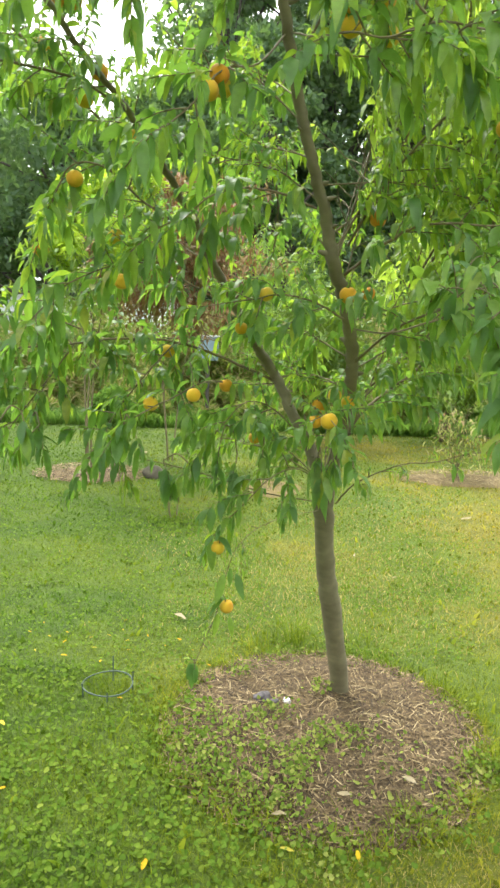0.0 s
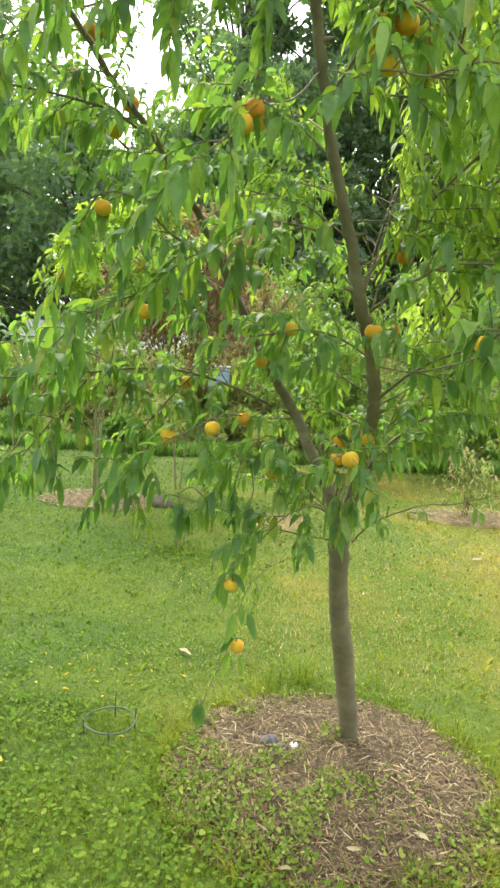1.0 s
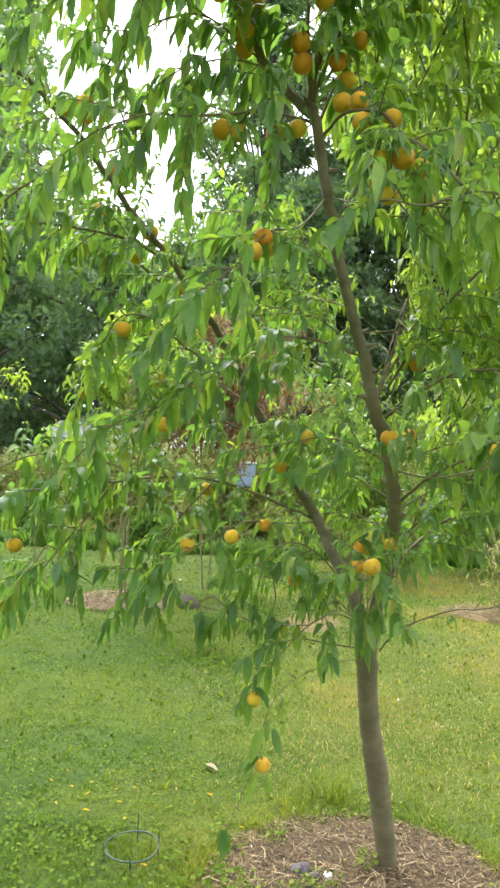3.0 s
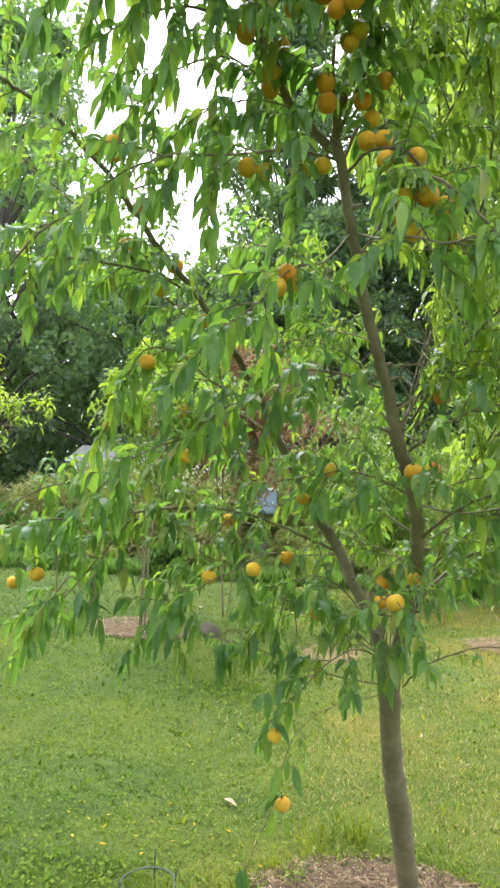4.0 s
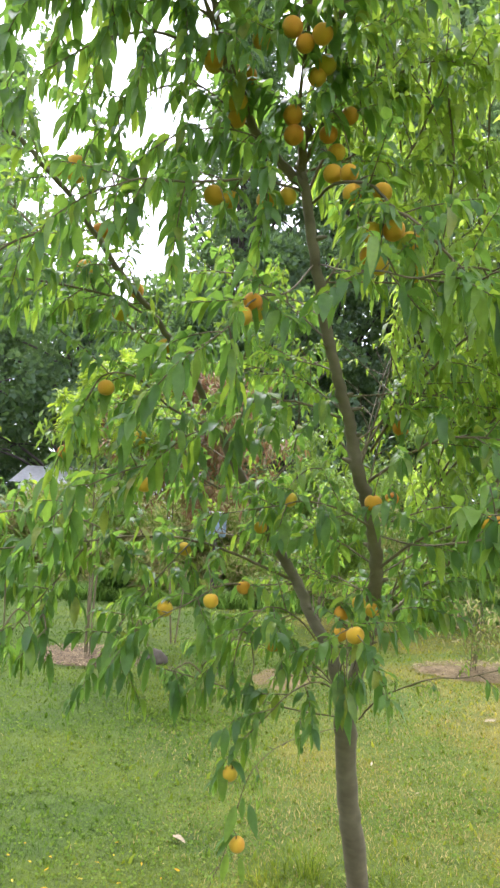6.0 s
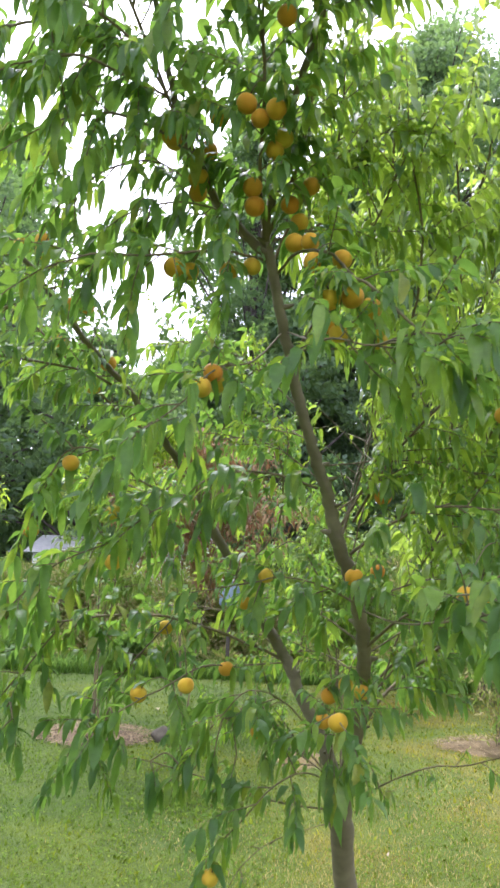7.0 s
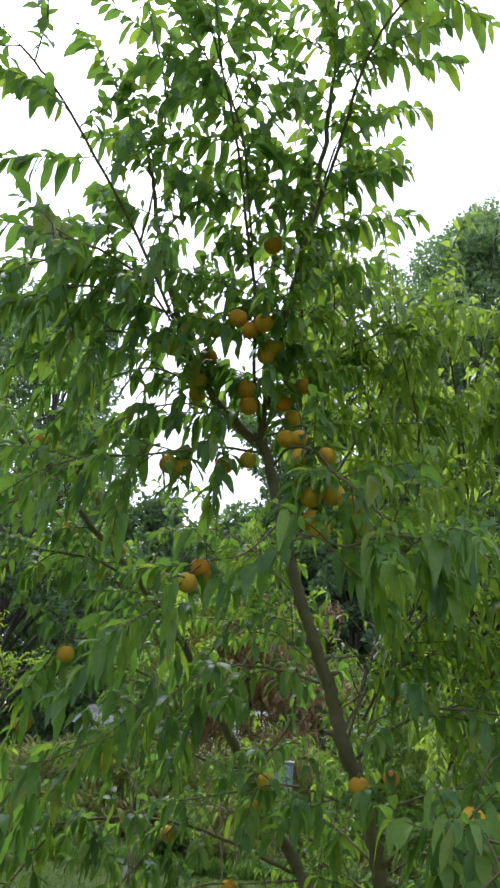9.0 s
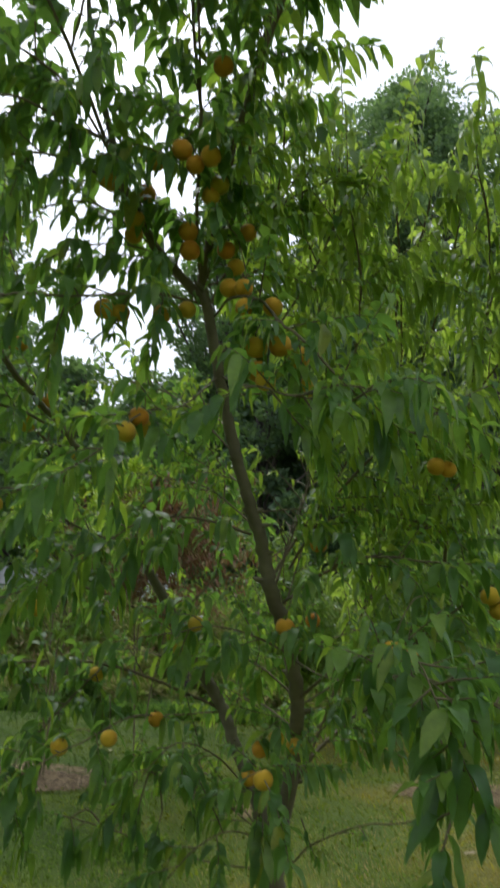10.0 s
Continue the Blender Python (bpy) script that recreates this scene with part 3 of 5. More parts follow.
limb("branch", [(0.99, 2.77, 1.92), (1.16, 2.39, 2.45), (1.11, 2.2, 2.71), (1.03, 2.07, 2.88)], 0.006, 0.003, leafy=0.9, every=0.056, reach=(0.12, 0.3), leaves=tips, size=1.22, droop=0.2, rise=0.5, hang=(0.1, 0.9))
limb("branch", [(-0.24, 2.33, 2.25), (-0.35, 2.17, 2.28), (-0.48, 2.07, 2.28), (-0.6, 2.02, 2.28)], 0.007, 0.003, leafy=0.75, every=0.034, size=0.85, fresh=0.25)
limb("branch", [(-0.43, 2.04, 2.47), (-0.48, 1.93, 2.38), (-0.56, 1.86, 2.3), (-0.63, 1.85, 2.22)], 0.006, 0.003, leafy=0.75, every=0.034, size=0.85, fresh=0.25)
limb("branch", [(-0.43, 2.04, 2.47), (-0.37, 2.15, 2.56), (-0.42, 2.18, 2.73), (-0.49, 2.17, 2.88)], 0.006, 0.003, leafy=0.75, every=0.034, size=0.85, fresh=0.25)
limb("branch", [(-0.1, 2.61, 2.02), (-0.0, 2.61, 2.18), (0.03, 2.6, 2.34), (-0.03, 2.54, 2.48)], 0.007, 0.003, leafy=0.8, every=0.042, reach=(0.09, 0.22))
limb("branch", [(0.07, 2.77, 1.73), (0.2, 2.79, 1.88), (0.22, 2.7, 2.09), (0.17, 2.64, 2.24)], 0.007, 0.003, leafy=0.8, every=0.042, reach=(0.09, 0.22))
limb("branch", [(-0.88, 2.39, 1.53), (-0.78, 2.4, 1.61), (-0.68, 2.49, 1.65), (-0.53, 2.51, 1.64), (-0.43, 2.5, 1.61)], 0.005, 0.003, leafy=0.75)
limb("branch", [(-0.04, 1.89, 2.78), (-0.11, 1.77, 2.77), (-0.19, 1.68, 2.74), (-0.27, 1.64, 2.7)], 0.006, 0.003, leafy=0.85, every=0.052, reach=(0.14, 0.32), size=0.92, droop=1.1, rise=0.0, hang=(-0.1, 0.75))
limb("branch", [(-0.07, 1.82, 2.88), (-0.16, 1.69, 2.84), (-0.24, 1.6, 2.82), (-0.33, 1.56, 2.77)], 0.006, 0.003, leafy=0.85, every=0.052, reach=(0.14, 0.32), size=0.92, droop=1.1, rise=0.0, hang=(-0.1, 0.75))
limb("branch", [(-0.1, 1.73, 2.98), (-0.24, 1.7, 2.93), (-0.34, 1.64, 2.94), (-0.45, 1.61, 2.89)], 0.006, 0.003, leafy=0.85, every=0.052, reach=(0.14, 0.32), size=0.92, droop=1.1, rise=0.0, hang=(-0.1, 0.75))
limb("branch", [(0.04, 1.96, 2.67), (-0.1, 1.68, 2.85), (-0.19, 1.57, 2.89), (-0.29, 1.51, 2.9)], 0.006, 0.003, leafy=0.75, hang=(-0.1, 0.75))
limb("branch", [(-0.16, 1.69, 3.02), (-0.12, 1.63, 3.22), (-0.1, 1.55, 3.4), (-0.14, 1.48, 3.58)], 0.006, 0.003, leafy=0.75, hang=(-0.1, 0.75))
limb("branch", [(0.15, 1.75, 2.88), (0.13, 1.54, 3.18), (0.08, 1.46, 3.33), (0.06, 1.37, 3.49)], 0.006, 0.003, leafy=0.75, hang=(-0.1, 0.75))
limb("branch", [(0.48, 2.46, 1.52), (0.54, 2.36, 1.6), (0.59, 2.27, 1.65), (0.65, 2.17, 1.69), (0.74, 2.11, 1.72)], 0.009, 0.003, leafy=0.6, every=0.06)
limb("branch", [(0.42, 2.32, 1.8), (0.49, 2.25, 1.86), (0.58, 2.17, 1.92), (0.65, 2.12, 1.93), (0.78, 2.07, 1.92)], 0.009, 0.003, leafy=0.75)
limb("branch", [(0.39, 2.29, 1.88), (0.47, 2.32, 2.01), (0.56, 2.32, 2.16), (0.64, 2.31, 2.32)], 0.008, 0.003, leafy=0.75, leaves=young, every=0.05)
limb("branch", [(0.19, 2.02, 2.52), (0.24, 1.9, 2.52), (0.31, 1.79, 2.47), (0.36, 1.75, 2.4), (0.41, 1.7, 2.34), (0.48, 1.68, 2.26)], 0.008, 0.003, leafy=0.6)
limb("branch", [(0.22, 2.08, 2.38), (0.27, 1.87, 2.29), (0.33, 1.69, 2.23), (0.39, 1.61, 2.19), (0.47, 1.56, 2.2), (0.56, 1.56, 2.19)], 0.005, 0.002, leafy=0.5, reach=(0.1, 0.26))
limb("branch", [(0.39, 1.61, 2.19), (0.48, 1.57, 2.17), (0.52, 1.52, 2.18)], 0.004, 0.002, leafy=0.9, every=0.04, reach=(0.04, 0.09), leaves=young, size=1.15)
limb("branch", [(0.47, 2.39, 1.64), (0.52, 2.1, 1.63), (0.56, 1.78, 1.66), (0.61, 1.59, 1.69), (0.67, 1.55, 1.68), (0.77, 1.57, 1.65)], 0.0055, 0.002, leafy=0.28, every=0.035, size=1.2, hang=(0.0, 0.8))
limb("branch", [(0.18, 2.01, 2.55), (0.24, 2.0, 2.7), (0.35, 1.99, 2.84), (0.46, 2.0, 2.92)], 0.008, 0.003, leafy=0.75, leaves=young, every=0.05)
limb("branch", [(0.25, 2.88, 1.43), (0.13, 2.81, 1.48), (-0.04, 2.71, 1.55), (-0.17, 2.64, 1.58), (-0.32, 2.57, 1.58), (-0.46, 2.51, 1.56), (-0.63, 2.43, 1.54), (-0.79, 2.4, 1.51)], 0.011, 0.003, leafy=0.75, every=0.04, reach=(0.08, 0.2))
limb("branch", [(-0.45, 2.5, 1.56), (-0.53, 2.49, 1.45), (-0.63, 2.48, 1.32), (-0.73, 2.5, 1.19)], 0.005, 0.002, leafy=0.95, every=0.028)
limb("branch", [(-0.13, 2.64, 1.57), (-0.22, 2.57, 1.46), (-0.3, 2.51, 1.35), (-0.36, 2.5, 1.25)], 0.005, 0.002, leafy=0.95, every=0.03)
limb("branch", [(0.32, 2.25, 1.98), (0.22, 2.16, 2.0), (0.12, 2.1, 2.0), (0.03, 2.05, 1.97), (-0.04, 2.03, 1.91), (-0.1, 2.01, 1.88)], 0.007, 0.002, leafy=0.8, every=0.042, reach=(0.09, 0.22))
limb("branch", [(0.16, 2.01, 2.55), (0.07, 1.92, 2.53), (-0.01, 1.82, 2.48), (-0.11, 1.74, 2.43), (-0.19, 1.69, 2.41), (-0.27, 1.66, 2.37)], 0.007, 0.002, leafy=0.8, every=0.03, reach=(0.1, 0.24), size=0.92, droop=1.0, rise=0.0)
limb("branch", [(0.21, 2.08, 2.38), (0.14, 1.93, 2.25), (0.06, 1.81, 2.19), (-0.01, 1.78, 2.1), (-0.09, 1.77, 2.04)], 0.0045, 0.002, leafy=0.5, reach=(0.1, 0.22))
limb("branch", [(-0.06, 2.62, 1.99), (-0.1, 2.46, 1.96), (-0.18, 2.25, 1.98), (-0.26, 2.1, 2.04), (-0.34, 2.05, 2.03), (-0.4, 2.07, 1.93)], 0.007, 0.002, leafy=0.8, every=0.042, reach=(0.09, 0.22))
limb("branch", [(0.07, 2.77, 1.73), (-0.04, 2.59, 1.76), (-0.16, 2.42, 1.81), (-0.24, 2.27, 1.81), (-0.39, 2.2, 1.74), (-0.48, 2.19, 1.65)], 0.007, 0.002, leafy=0.8, every=0.042, reach=(0.09, 0.22))
limb("branch", [(0.26, 2.88, 1.42), (0.11, 2.68, 1.43), (0.0, 2.47, 1.45), (-0.09, 2.34, 1.41), (-0.17, 2.3, 1.37)], 0.006, 0.002, leafy=0.6, every=0.08, reach=(0.05, 0.13))
limb("branch", [(0.37, 2.78, 1.19), (0.25, 2.57, 1.34), (0.14, 2.45, 1.39), (0.05, 2.44, 1.3)], 0.005, 0.002, leafy=0.5, every=0.07)
limb("branch", [(0.44, 2.7, 1.1), (0.43, 2.45, 1.26), (0.38, 2.25, 1.38), (0.39, 2.18, 1.37)], 0.005, 0.002, leafy=0.5, every=0.06)
limb("branch", [(0.45, 2.38, 1.66), (0.34, 2.26, 1.71), (0.23, 2.2, 1.73), (0.14, 2.16, 1.71)], 0.006, 0.002, leafy=0.8, every=0.042, reach=(0.09, 0.22))
limb("branch", [(0.46, 2.45, 1.55), (0.36, 2.6, 1.61), (0.26, 2.69, 1.64), (0.18, 2.74, 1.65)], 0.006, 0.002, leafy=0.8, every=0.042, reach=(0.09, 0.22))
limb("branch", [(0.42, 2.68, 1.08), (0.31, 2.49, 1.16), (0.22, 2.4, 1.14), (0.15, 2.41, 1.06)], 0.005, 0.002, leafy=0.5, every=0.07)
limb("branch", [(0.43, 2.73, 0.95), (0.33, 2.62, 0.96), (0.21, 2.54, 0.94), (0.12, 2.46, 0.88), (0.08, 2.46, 0.76), (0.05, 2.53, 0.6), (0.01, 2.56, 0.49), (-0.03, 2.6, 0.36)], 0.0026, 0.0012, leafy=0.8, every=0.07, reach=(0.02, 0.05), size=0.5, fresh=0.6)
limb("branch", [(0.41, 2.71, 0.99), (0.25, 2.63, 1.03), (0.13, 2.58, 1.07), (-0.02, 2.55, 1.12), (-0.14, 2.54, 1.15)], 0.005, 0.002, leafy=0.8, every=0.07, reach=(0.05, 0.11), size=0.8)
limb("branch", [(0.49, 2.73, 0.98), (0.54, 2.69, 1.06), (0.61, 2.63, 1.12), (0.71, 2.59, 1.17), (0.8, 2.58, 1.18), (0.94, 2.57, 1.22)], 0.006, 0.002, leafy=0.8, every=0.075, reach=(0.04, 0.10), size=0.62, fresh=0.5)
for x, y, z, dx, ln, stock in ((0.078, 2.45, 0.785, -0.32, 0.1, mature), (0.118, 2.45, 0.79, 0.42, 0.09, mature), (0.098, 2.47, 0.8, 0.02, 0.06, mature), (0.06, 2.47, 0.63, -0.2, 0.075, young), (0.1, 2.47, 0.62, 0.25, 0.065, young)):
    stock.append((np.array([x, y, z]), np.array([dx, -0.3, -0.95]), np.array([1.0, 0.9 * dx, 0.35 * dx]), ln, ln * 0.33, 0.35))
for k in range(36):
    q = np.array([0.125 + rng.normal() * 0.03, 2.48 + rng.normal() * 0.02, rng.uniform(0.79, 0.92)])
    w = unit(rng.normal(size=3) * (1, 0.6, 0.4) + (0, 0, -0.6))
    young.append((q, w, unit(np.cross(w, (0, 0, 1))), rng.uniform(0.016, 0.036), rng.uniform(0.005, 0.01), rng.uniform(0.3, 1.0)))
for dx, ln in ((-0.5, 0.085), (-0.15, 0.105), (0.2, 0.1), (0.5, 0.08)):
    mature.append((np.array([0.42 + 0.05 * dx, 2.56, 1.165]), np.array([dx, -0.35, -0.95]), np.array([1.0, 0.8 * dx, 0.3 * dx]), ln, ln * 0.42, 0.4))
for dx, tip in ((-0.2, 0.06), (0.15, 0.07), (0.0, 0.085)):
    mature.append((np.array([-0.037 + 0.04 * dx, 2.59, 0.375]), np.array([dx, -0.25, -0.95]), np.array([1.0, dx, 0.4]), tip, tip * 0.4, 0.4))
shoot((-0.03, 2.59, 0.39), (0, -0.1, -1), 0.05, mature, 0.9, 0.3, hang=(0.6, 1.5), fresh=0.0)
shoot((0.4, 2.55, 1.22), (-0.2, -0.6, -0.5), 0.09, mature, 1.2, 0.3, hang=(0.6, 1.5), fresh=0.0)
shoot((0.44, 2.55, 1.22), (0.2, -0.6, -0.6), 0.08, mature, 1.15, 0.3, hang=(0.6, 1.5), fresh=0.0)
shoot((0.29, 2.64, 0.99), (-0.1, -0.3, -1), 0.08, mature, 0.8, 0.3, hang=(0.6, 1.5), fresh=0.0)
shoot((0.52, 2.61, 1.17), (0.2, -0.2, -0.6), 0.12, mature, 0.62, 0.3, hang=(0.6, 1.5), fresh=0.0)

# short inner branches that fill the back of the crown
for line, first, last, count, aim, spread_x in ((leader_line, 0.12, 0.85, 14, 0.2, 0.6), (left_line, 0.25, 1.0, 6, -0.2, 0.5), (trunk_line, 0.97, 1.0, 3, 0.0, 0.5)):
    for k in range(count):
        at = line[min(len(line) - 1, int(len(line) * (first + (last - first) * (k + 0.5) / count)))]
        reach_out = np.array([aim + rng.uniform(-1, 1) * spread_x, rng.uniform(0.15, 0.75), rng.uniform(-0.05, 0.45)])
        limb("branch", [at, at + reach_out * 0.4 + (0, 0, 0.05), at + reach_out * 0.75 + (0, 0, 0.04), at + reach_out], 0.0048, 0.0018, leafy=0.85, every=0.042, reach=(0.08, 0.2), size=0.76, droop=0.1, rise=0.3, hang=(-0.5, 0.45), fresh=0.5)
# sprays at the crown's near side and lower edge
limb("branch", [(0.04, 1.96, 2.67), (-0.1, 1.86, 2.73), (-0.2, 1.79, 2.68), (-0.28, 1.76, 2.6)], 0.005, 0.002, leafy=0.8, every=0.05, reach=(0.08, 0.18), size=0.9, droop=0.9, rise=0.0)
limb("branch", [(0.1, 1.94, 2.58), (0.04, 1.9, 2.63), (-0.06, 1.86, 2.63), (-0.16, 1.82, 2.58)], 0.004, 0.002, leafy=0.9, every=0.03, reach=(0.08, 0.17), size=0.95, droop=1.1, rise=-0.1, hang=(0.1, 0.9), fresh=0.05)
limb("branch", [(-0.27, 1.64, 2.7), (-0.26, 1.46, 2.8), (-0.22, 1.35, 2.79), (-0.18, 1.3, 2.72)], 0.004, 0.002, leafy=0.5, every=0.05, reach=(0.05, 0.1), size=1.1, hang=(0.0, 0.8), fresh=0.05)
limb("branch", [(0.56, 1.78, 1.66), (0.58, 1.56, 1.73), (0.6, 1.48, 1.72), (0.62, 1.44, 1.66)], 0.0028, 0.0016, leafy=0.75, every=0.03, reach=(0.05, 0.12), size=0.95, hang=(-0.2, 0.45), fresh=0.1)
limb("branch", [(0.58, 1.56, 1.73), (0.65, 1.45, 1.66), (0.65, 1.42, 1.59), (0.63, 1.4, 1.53)], 0.0028, 0.0016, leafy=0.75, every=0.03, reach=(0.05, 0.12), size=0.95, hang=(-0.2, 0.5), fresh=0.06)
for x, y, z, ln, size in ((0.40, 2.5, 1.2, 0.10, 1.35), (0.44, 2.5, 1.19, 0.08, 1.3), (0.38, 2.52, 1.22, 0.08, 1.2), (-0.25, 2.3, 1.31, 0.12, 1.25), (-0.22, 2.32, 1.3, 0.08, 1.1), (-0.51, 2.3, 1.31, 0.12, 1.1), (-0.60, 2.2, 1.33, 0.14, 1.1), (-0.55, 2.25, 1.36, 0.1, 1.1), (-0.14, 2.45, 1.18, 0.09, 0.95), (0.0, 2.5, 1.17, 0.1, 0.95), (0.11, 2.5, 1.2, 0.11, 0.95), (0.05, 2.48, 1.24, 0.1, 1.0), (0.2, 2.5, 1.27, 0.1, 1.0)):
    near = np.concatenate(limb_points)
    gap = near - (x, y, z)
    root = near[np.argmin(np.linalg.norm(gap, axis=1) + 2.0 * np.maximum(0, -gap[:, 2]))]
    twigs.add(*tube_arrays(spline([root, (root + (x, y, z)) / 2 + (0, 0, 0.03), (x, y, z)], 5) + off, np.linspace(0.0032, 0.0022, 11), 5))
    shoot((x, y, z), (rng.uniform(-0.5, 0.5), -0.4, -0.6), ln, mature, size, 0.4, hang=(0.4, 1.2), fresh=0.05)

for x, y, z in ((0.1, 2.62, 1.78), (0.02, 2.55, 1.92), (-0.08, 2.45, 2.05), (0.16, 2.7, 1.68), (-0.15, 2.35, 2.18)):
    for _ in range(2):
        shoot((x, y + 0.08, z + 0.02), (rng.uniform(-0.8, 0.8), -0.7, 0.1), rng.uniform(0.08, 0.14), mature, 1.0, 0.8, hang=(0.1, 0.9), fresh=0.1)

# ---- stubs of old side shoots on trunk and leader ----
for bearer, line, count, first in zip(wood_parts, (trunk_line, leader_line, left_line), (6, 16, 8), (0.3, 0.05, 0.1)):
    for k in range(count):
        i = int(len(line) * (first + (0.95 - first) * (k + rng.uniform(0, 0.8)) / count))
        i = min(i, len(line) - 2)
        a = rng.uniform(0, 6.28)
        t = unit(line[i + 1] - line[i])
        d = unit(np.array([math.cos(a), math.sin(a), 0.4]) - t * 0.2)
        ln = rng.uniform(0.03, 0.044)
        v, f = tube_arrays(np.array([line[i], line[i] + d * ln * 0.7, line[i] + d * ln]) + off, np.array([0.013, 0.008, 0.0035]) * rng.uniform(0.6, 1.0), 7, 0.1)
        part("spur", mesh_arrays("spur", v, f, M_BARK, True), bearer)

# ---- fruit ----
def peach_mesh():
    bm = bmesh.new()
    bmesh.ops.create_uvsphere(bm, u_segments=24, v_segments=16, radius=1.0)
    for v in bm.verts:
        x, y, z = v.co
        a = math.atan2(y, x)
        groove = math.exp(-((a / 0.22) ** 2)) * 0.07 * math.sqrt(max(0, 1 - z * z))
        top = 0.22 * math.exp(-((math.hypot(x, y) / 0.28) ** 2)) if z > 0 else -0.06 * math.exp(-((math.hypot(x, y) / 0.15) ** 2))
        k = 1 - groove
        v.co = (x * k, y * k, z * 0.95 - top)
    bmesh.ops.scale(bm, vec=(0.0275,) * 3, verts=bm.verts)
    me = bpy.data.meshes.new("peach")
    bm.to_mesh(me)
    bm.free()
    me.materials.append(M_PEACH)
    me.polygons.foreach_set("use_smooth", [True] * len(me.polygons))
    return me


PEACH = peach_mesh()
sv, sf = tube_arrays(np.array([(0, 0, 0.016), (0.001, 0, 0.024), (0.003, 0.001, 0.031)]), [0.0022, 0.0018, 0.0024], 6)
STEM = mesh_arrays("stem", sv, sf, M_TWIG, True)
wood = np.concatenate(limb_points)


spots = []


def peach(x, y, z, veiled=False):
    if not veiled:
        spots.append((x, y, z))
    size = rng.uniform(0.80, 0.98)
    ob = new("peach", PEACH)
    ob.matrix_world = pose(x, y, z, rng.uniform(-25, 25), rng.uniform(-25, 25), rng.uniform(0, 360)) @ Matrix.Scale(size, 4)
    part("stem", STEM, ob)
    tagged(ob, "ripe golden peach with an orange-red blush hanging from a twig", "peach", "peaches on the tree")
    top = np.array(ob.matrix_world @ Vector((0.003, 0.001, 0.03)))
    above = wood + np.array([0, 0, -0.03])
    cost = np.linalg.norm(above - top, axis=1) + 1.5 * np.maximum(0, top[2] + 0.02 - wood[:, 2]) + 2.0 * np.maximum(0, top[1] + 0.01 - wood[:, 1])
    near = wood[np.argmin(cost)]
    gap = np.linalg.norm(near - top)
    lift = np.array([0, 0, 0.25 * gap])
    line = spline([near, near * 0.6 + top * 0.4 + lift * 0.8, near * 0.2 + top * 0.8 + lift * 0.6, top], 4)
    twigs.add(*tube_arrays(line + off, np.linspace(0.0019, 0.0013, len(line)), 5))
    for _ in range(6 if veiled else 4):
        q = line[rng.integers(len(line) // 2, len(line))]
        w = unit(rng.normal(size=3) * (1, 1, 0.3) + (0, 0, -0.5))
        mature.append((q, w, unit(np.cross(w, (0, 0, 1)) + rng.normal(size=3) * 0.3), rng.uniform(0.06, 0.09), rng.uniform(0.02, 0.03), rng.uniform(0.3, 0.9)))


for spot in [(0.124, 1.875, 2.68), (0.13, 1.892, 2.639), (0.27, 1.921, 2.713), (0.142, 1.759, 2.787), (0.18, 1.736, 2.795), (0.11, 1.747, 2.817), (0.218, 1.914, 2.657), (0.198, 1.815, 2.775), (-0.084, 1.896, 2.819), (-0.015, 1.89, 2.714), (-0.056, 1.85, 2.453), (0.125, 1.973, 2.517), (0.233, 1.908, 2.551), (0.27, 1.866, 2.533), (0.31, 1.739, 2.335), (0.361, 1.737, 2.341)]:
    peach(*spot)
for spot in [(0.334, 1.75, 2.263), (0.032, 1.808, 2.148), (0.055, 1.831, 2.189), (-0.331, 2.059, 2.001), (-0.447, 2.133, 1.827), (-0.233, 2.194, 1.751), (-0.467, 2.076, 2.629), (-0.469, 2.087, 2.602), (-0.401, 2.144, 2.466), (-0.157, 2.683, 1.54), (-0.03, 2.314, 1.419), (-0.17, 2.349, 1.383), (0.061, 2.579, 1.431), (0.106, 2.695, 1.631), (0.185, 2.252, 1.732), (0.426, 2.241, 1.737)]:
    peach(*spot)
for spot in [(0.054, 2.405, 0.894), (0.089, 2.487, 0.65), (0.35, 2.26, 1.356), (0.386, 2.207, 1.365), (-0.773, 2.469, 1.336), (-0.857, 2.484, 1.301), (0.658, 1.962, 1.709), (0.704, 2.006, 1.699), (0.964, 2.203, 1.849), (0.991, 2.218, 1.814), (0.787, 2.071, 2.165), (0.817, 2.073, 2.16), (0.198, 1.675, 2.987), (-0.075, 1.815, 2.775)]:
    peach(*spot)
for spot in [(0.243, 1.946, 2.627), (0.177, 1.825, 2.75), (0.041, 1.796, 2.818), (0.004, 1.905, 2.798), (-0.016, 1.904, 2.681), (-0.016, 1.853, 2.446), (0.069, 1.936, 2.486), (0.279, 1.843, 2.47), (0.342, 1.798, 2.457), (0.404, 1.763, 2.326), (0.316, 1.759, 2.288), (0.429, 1.824, 2.277), (0.062, 1.868, 2.173), (-0.29, 2.382, 1.899), (-0.246, 2.479, 2.216), (-0.368, 2.323, 2.278)]:
    peach(*spot, veiled=True)
for spot in [(-0.32, 2.296, 2.344), (-0.531, 2.082, 2.615), (-0.352, 2.145, 2.465), (-0.473, 2.272, 2.4), (0.518, 2.443, 1.755), (0.519, 2.352, 1.972), (0.426, 2.432, 1.423), (0.383, 2.501, 1.378), (0.481, 2.495, 1.394), (-0.702, 2.561, 1.473), (0.169, 2.554, 1.253)]:
    peach(*spot, veiled=True)

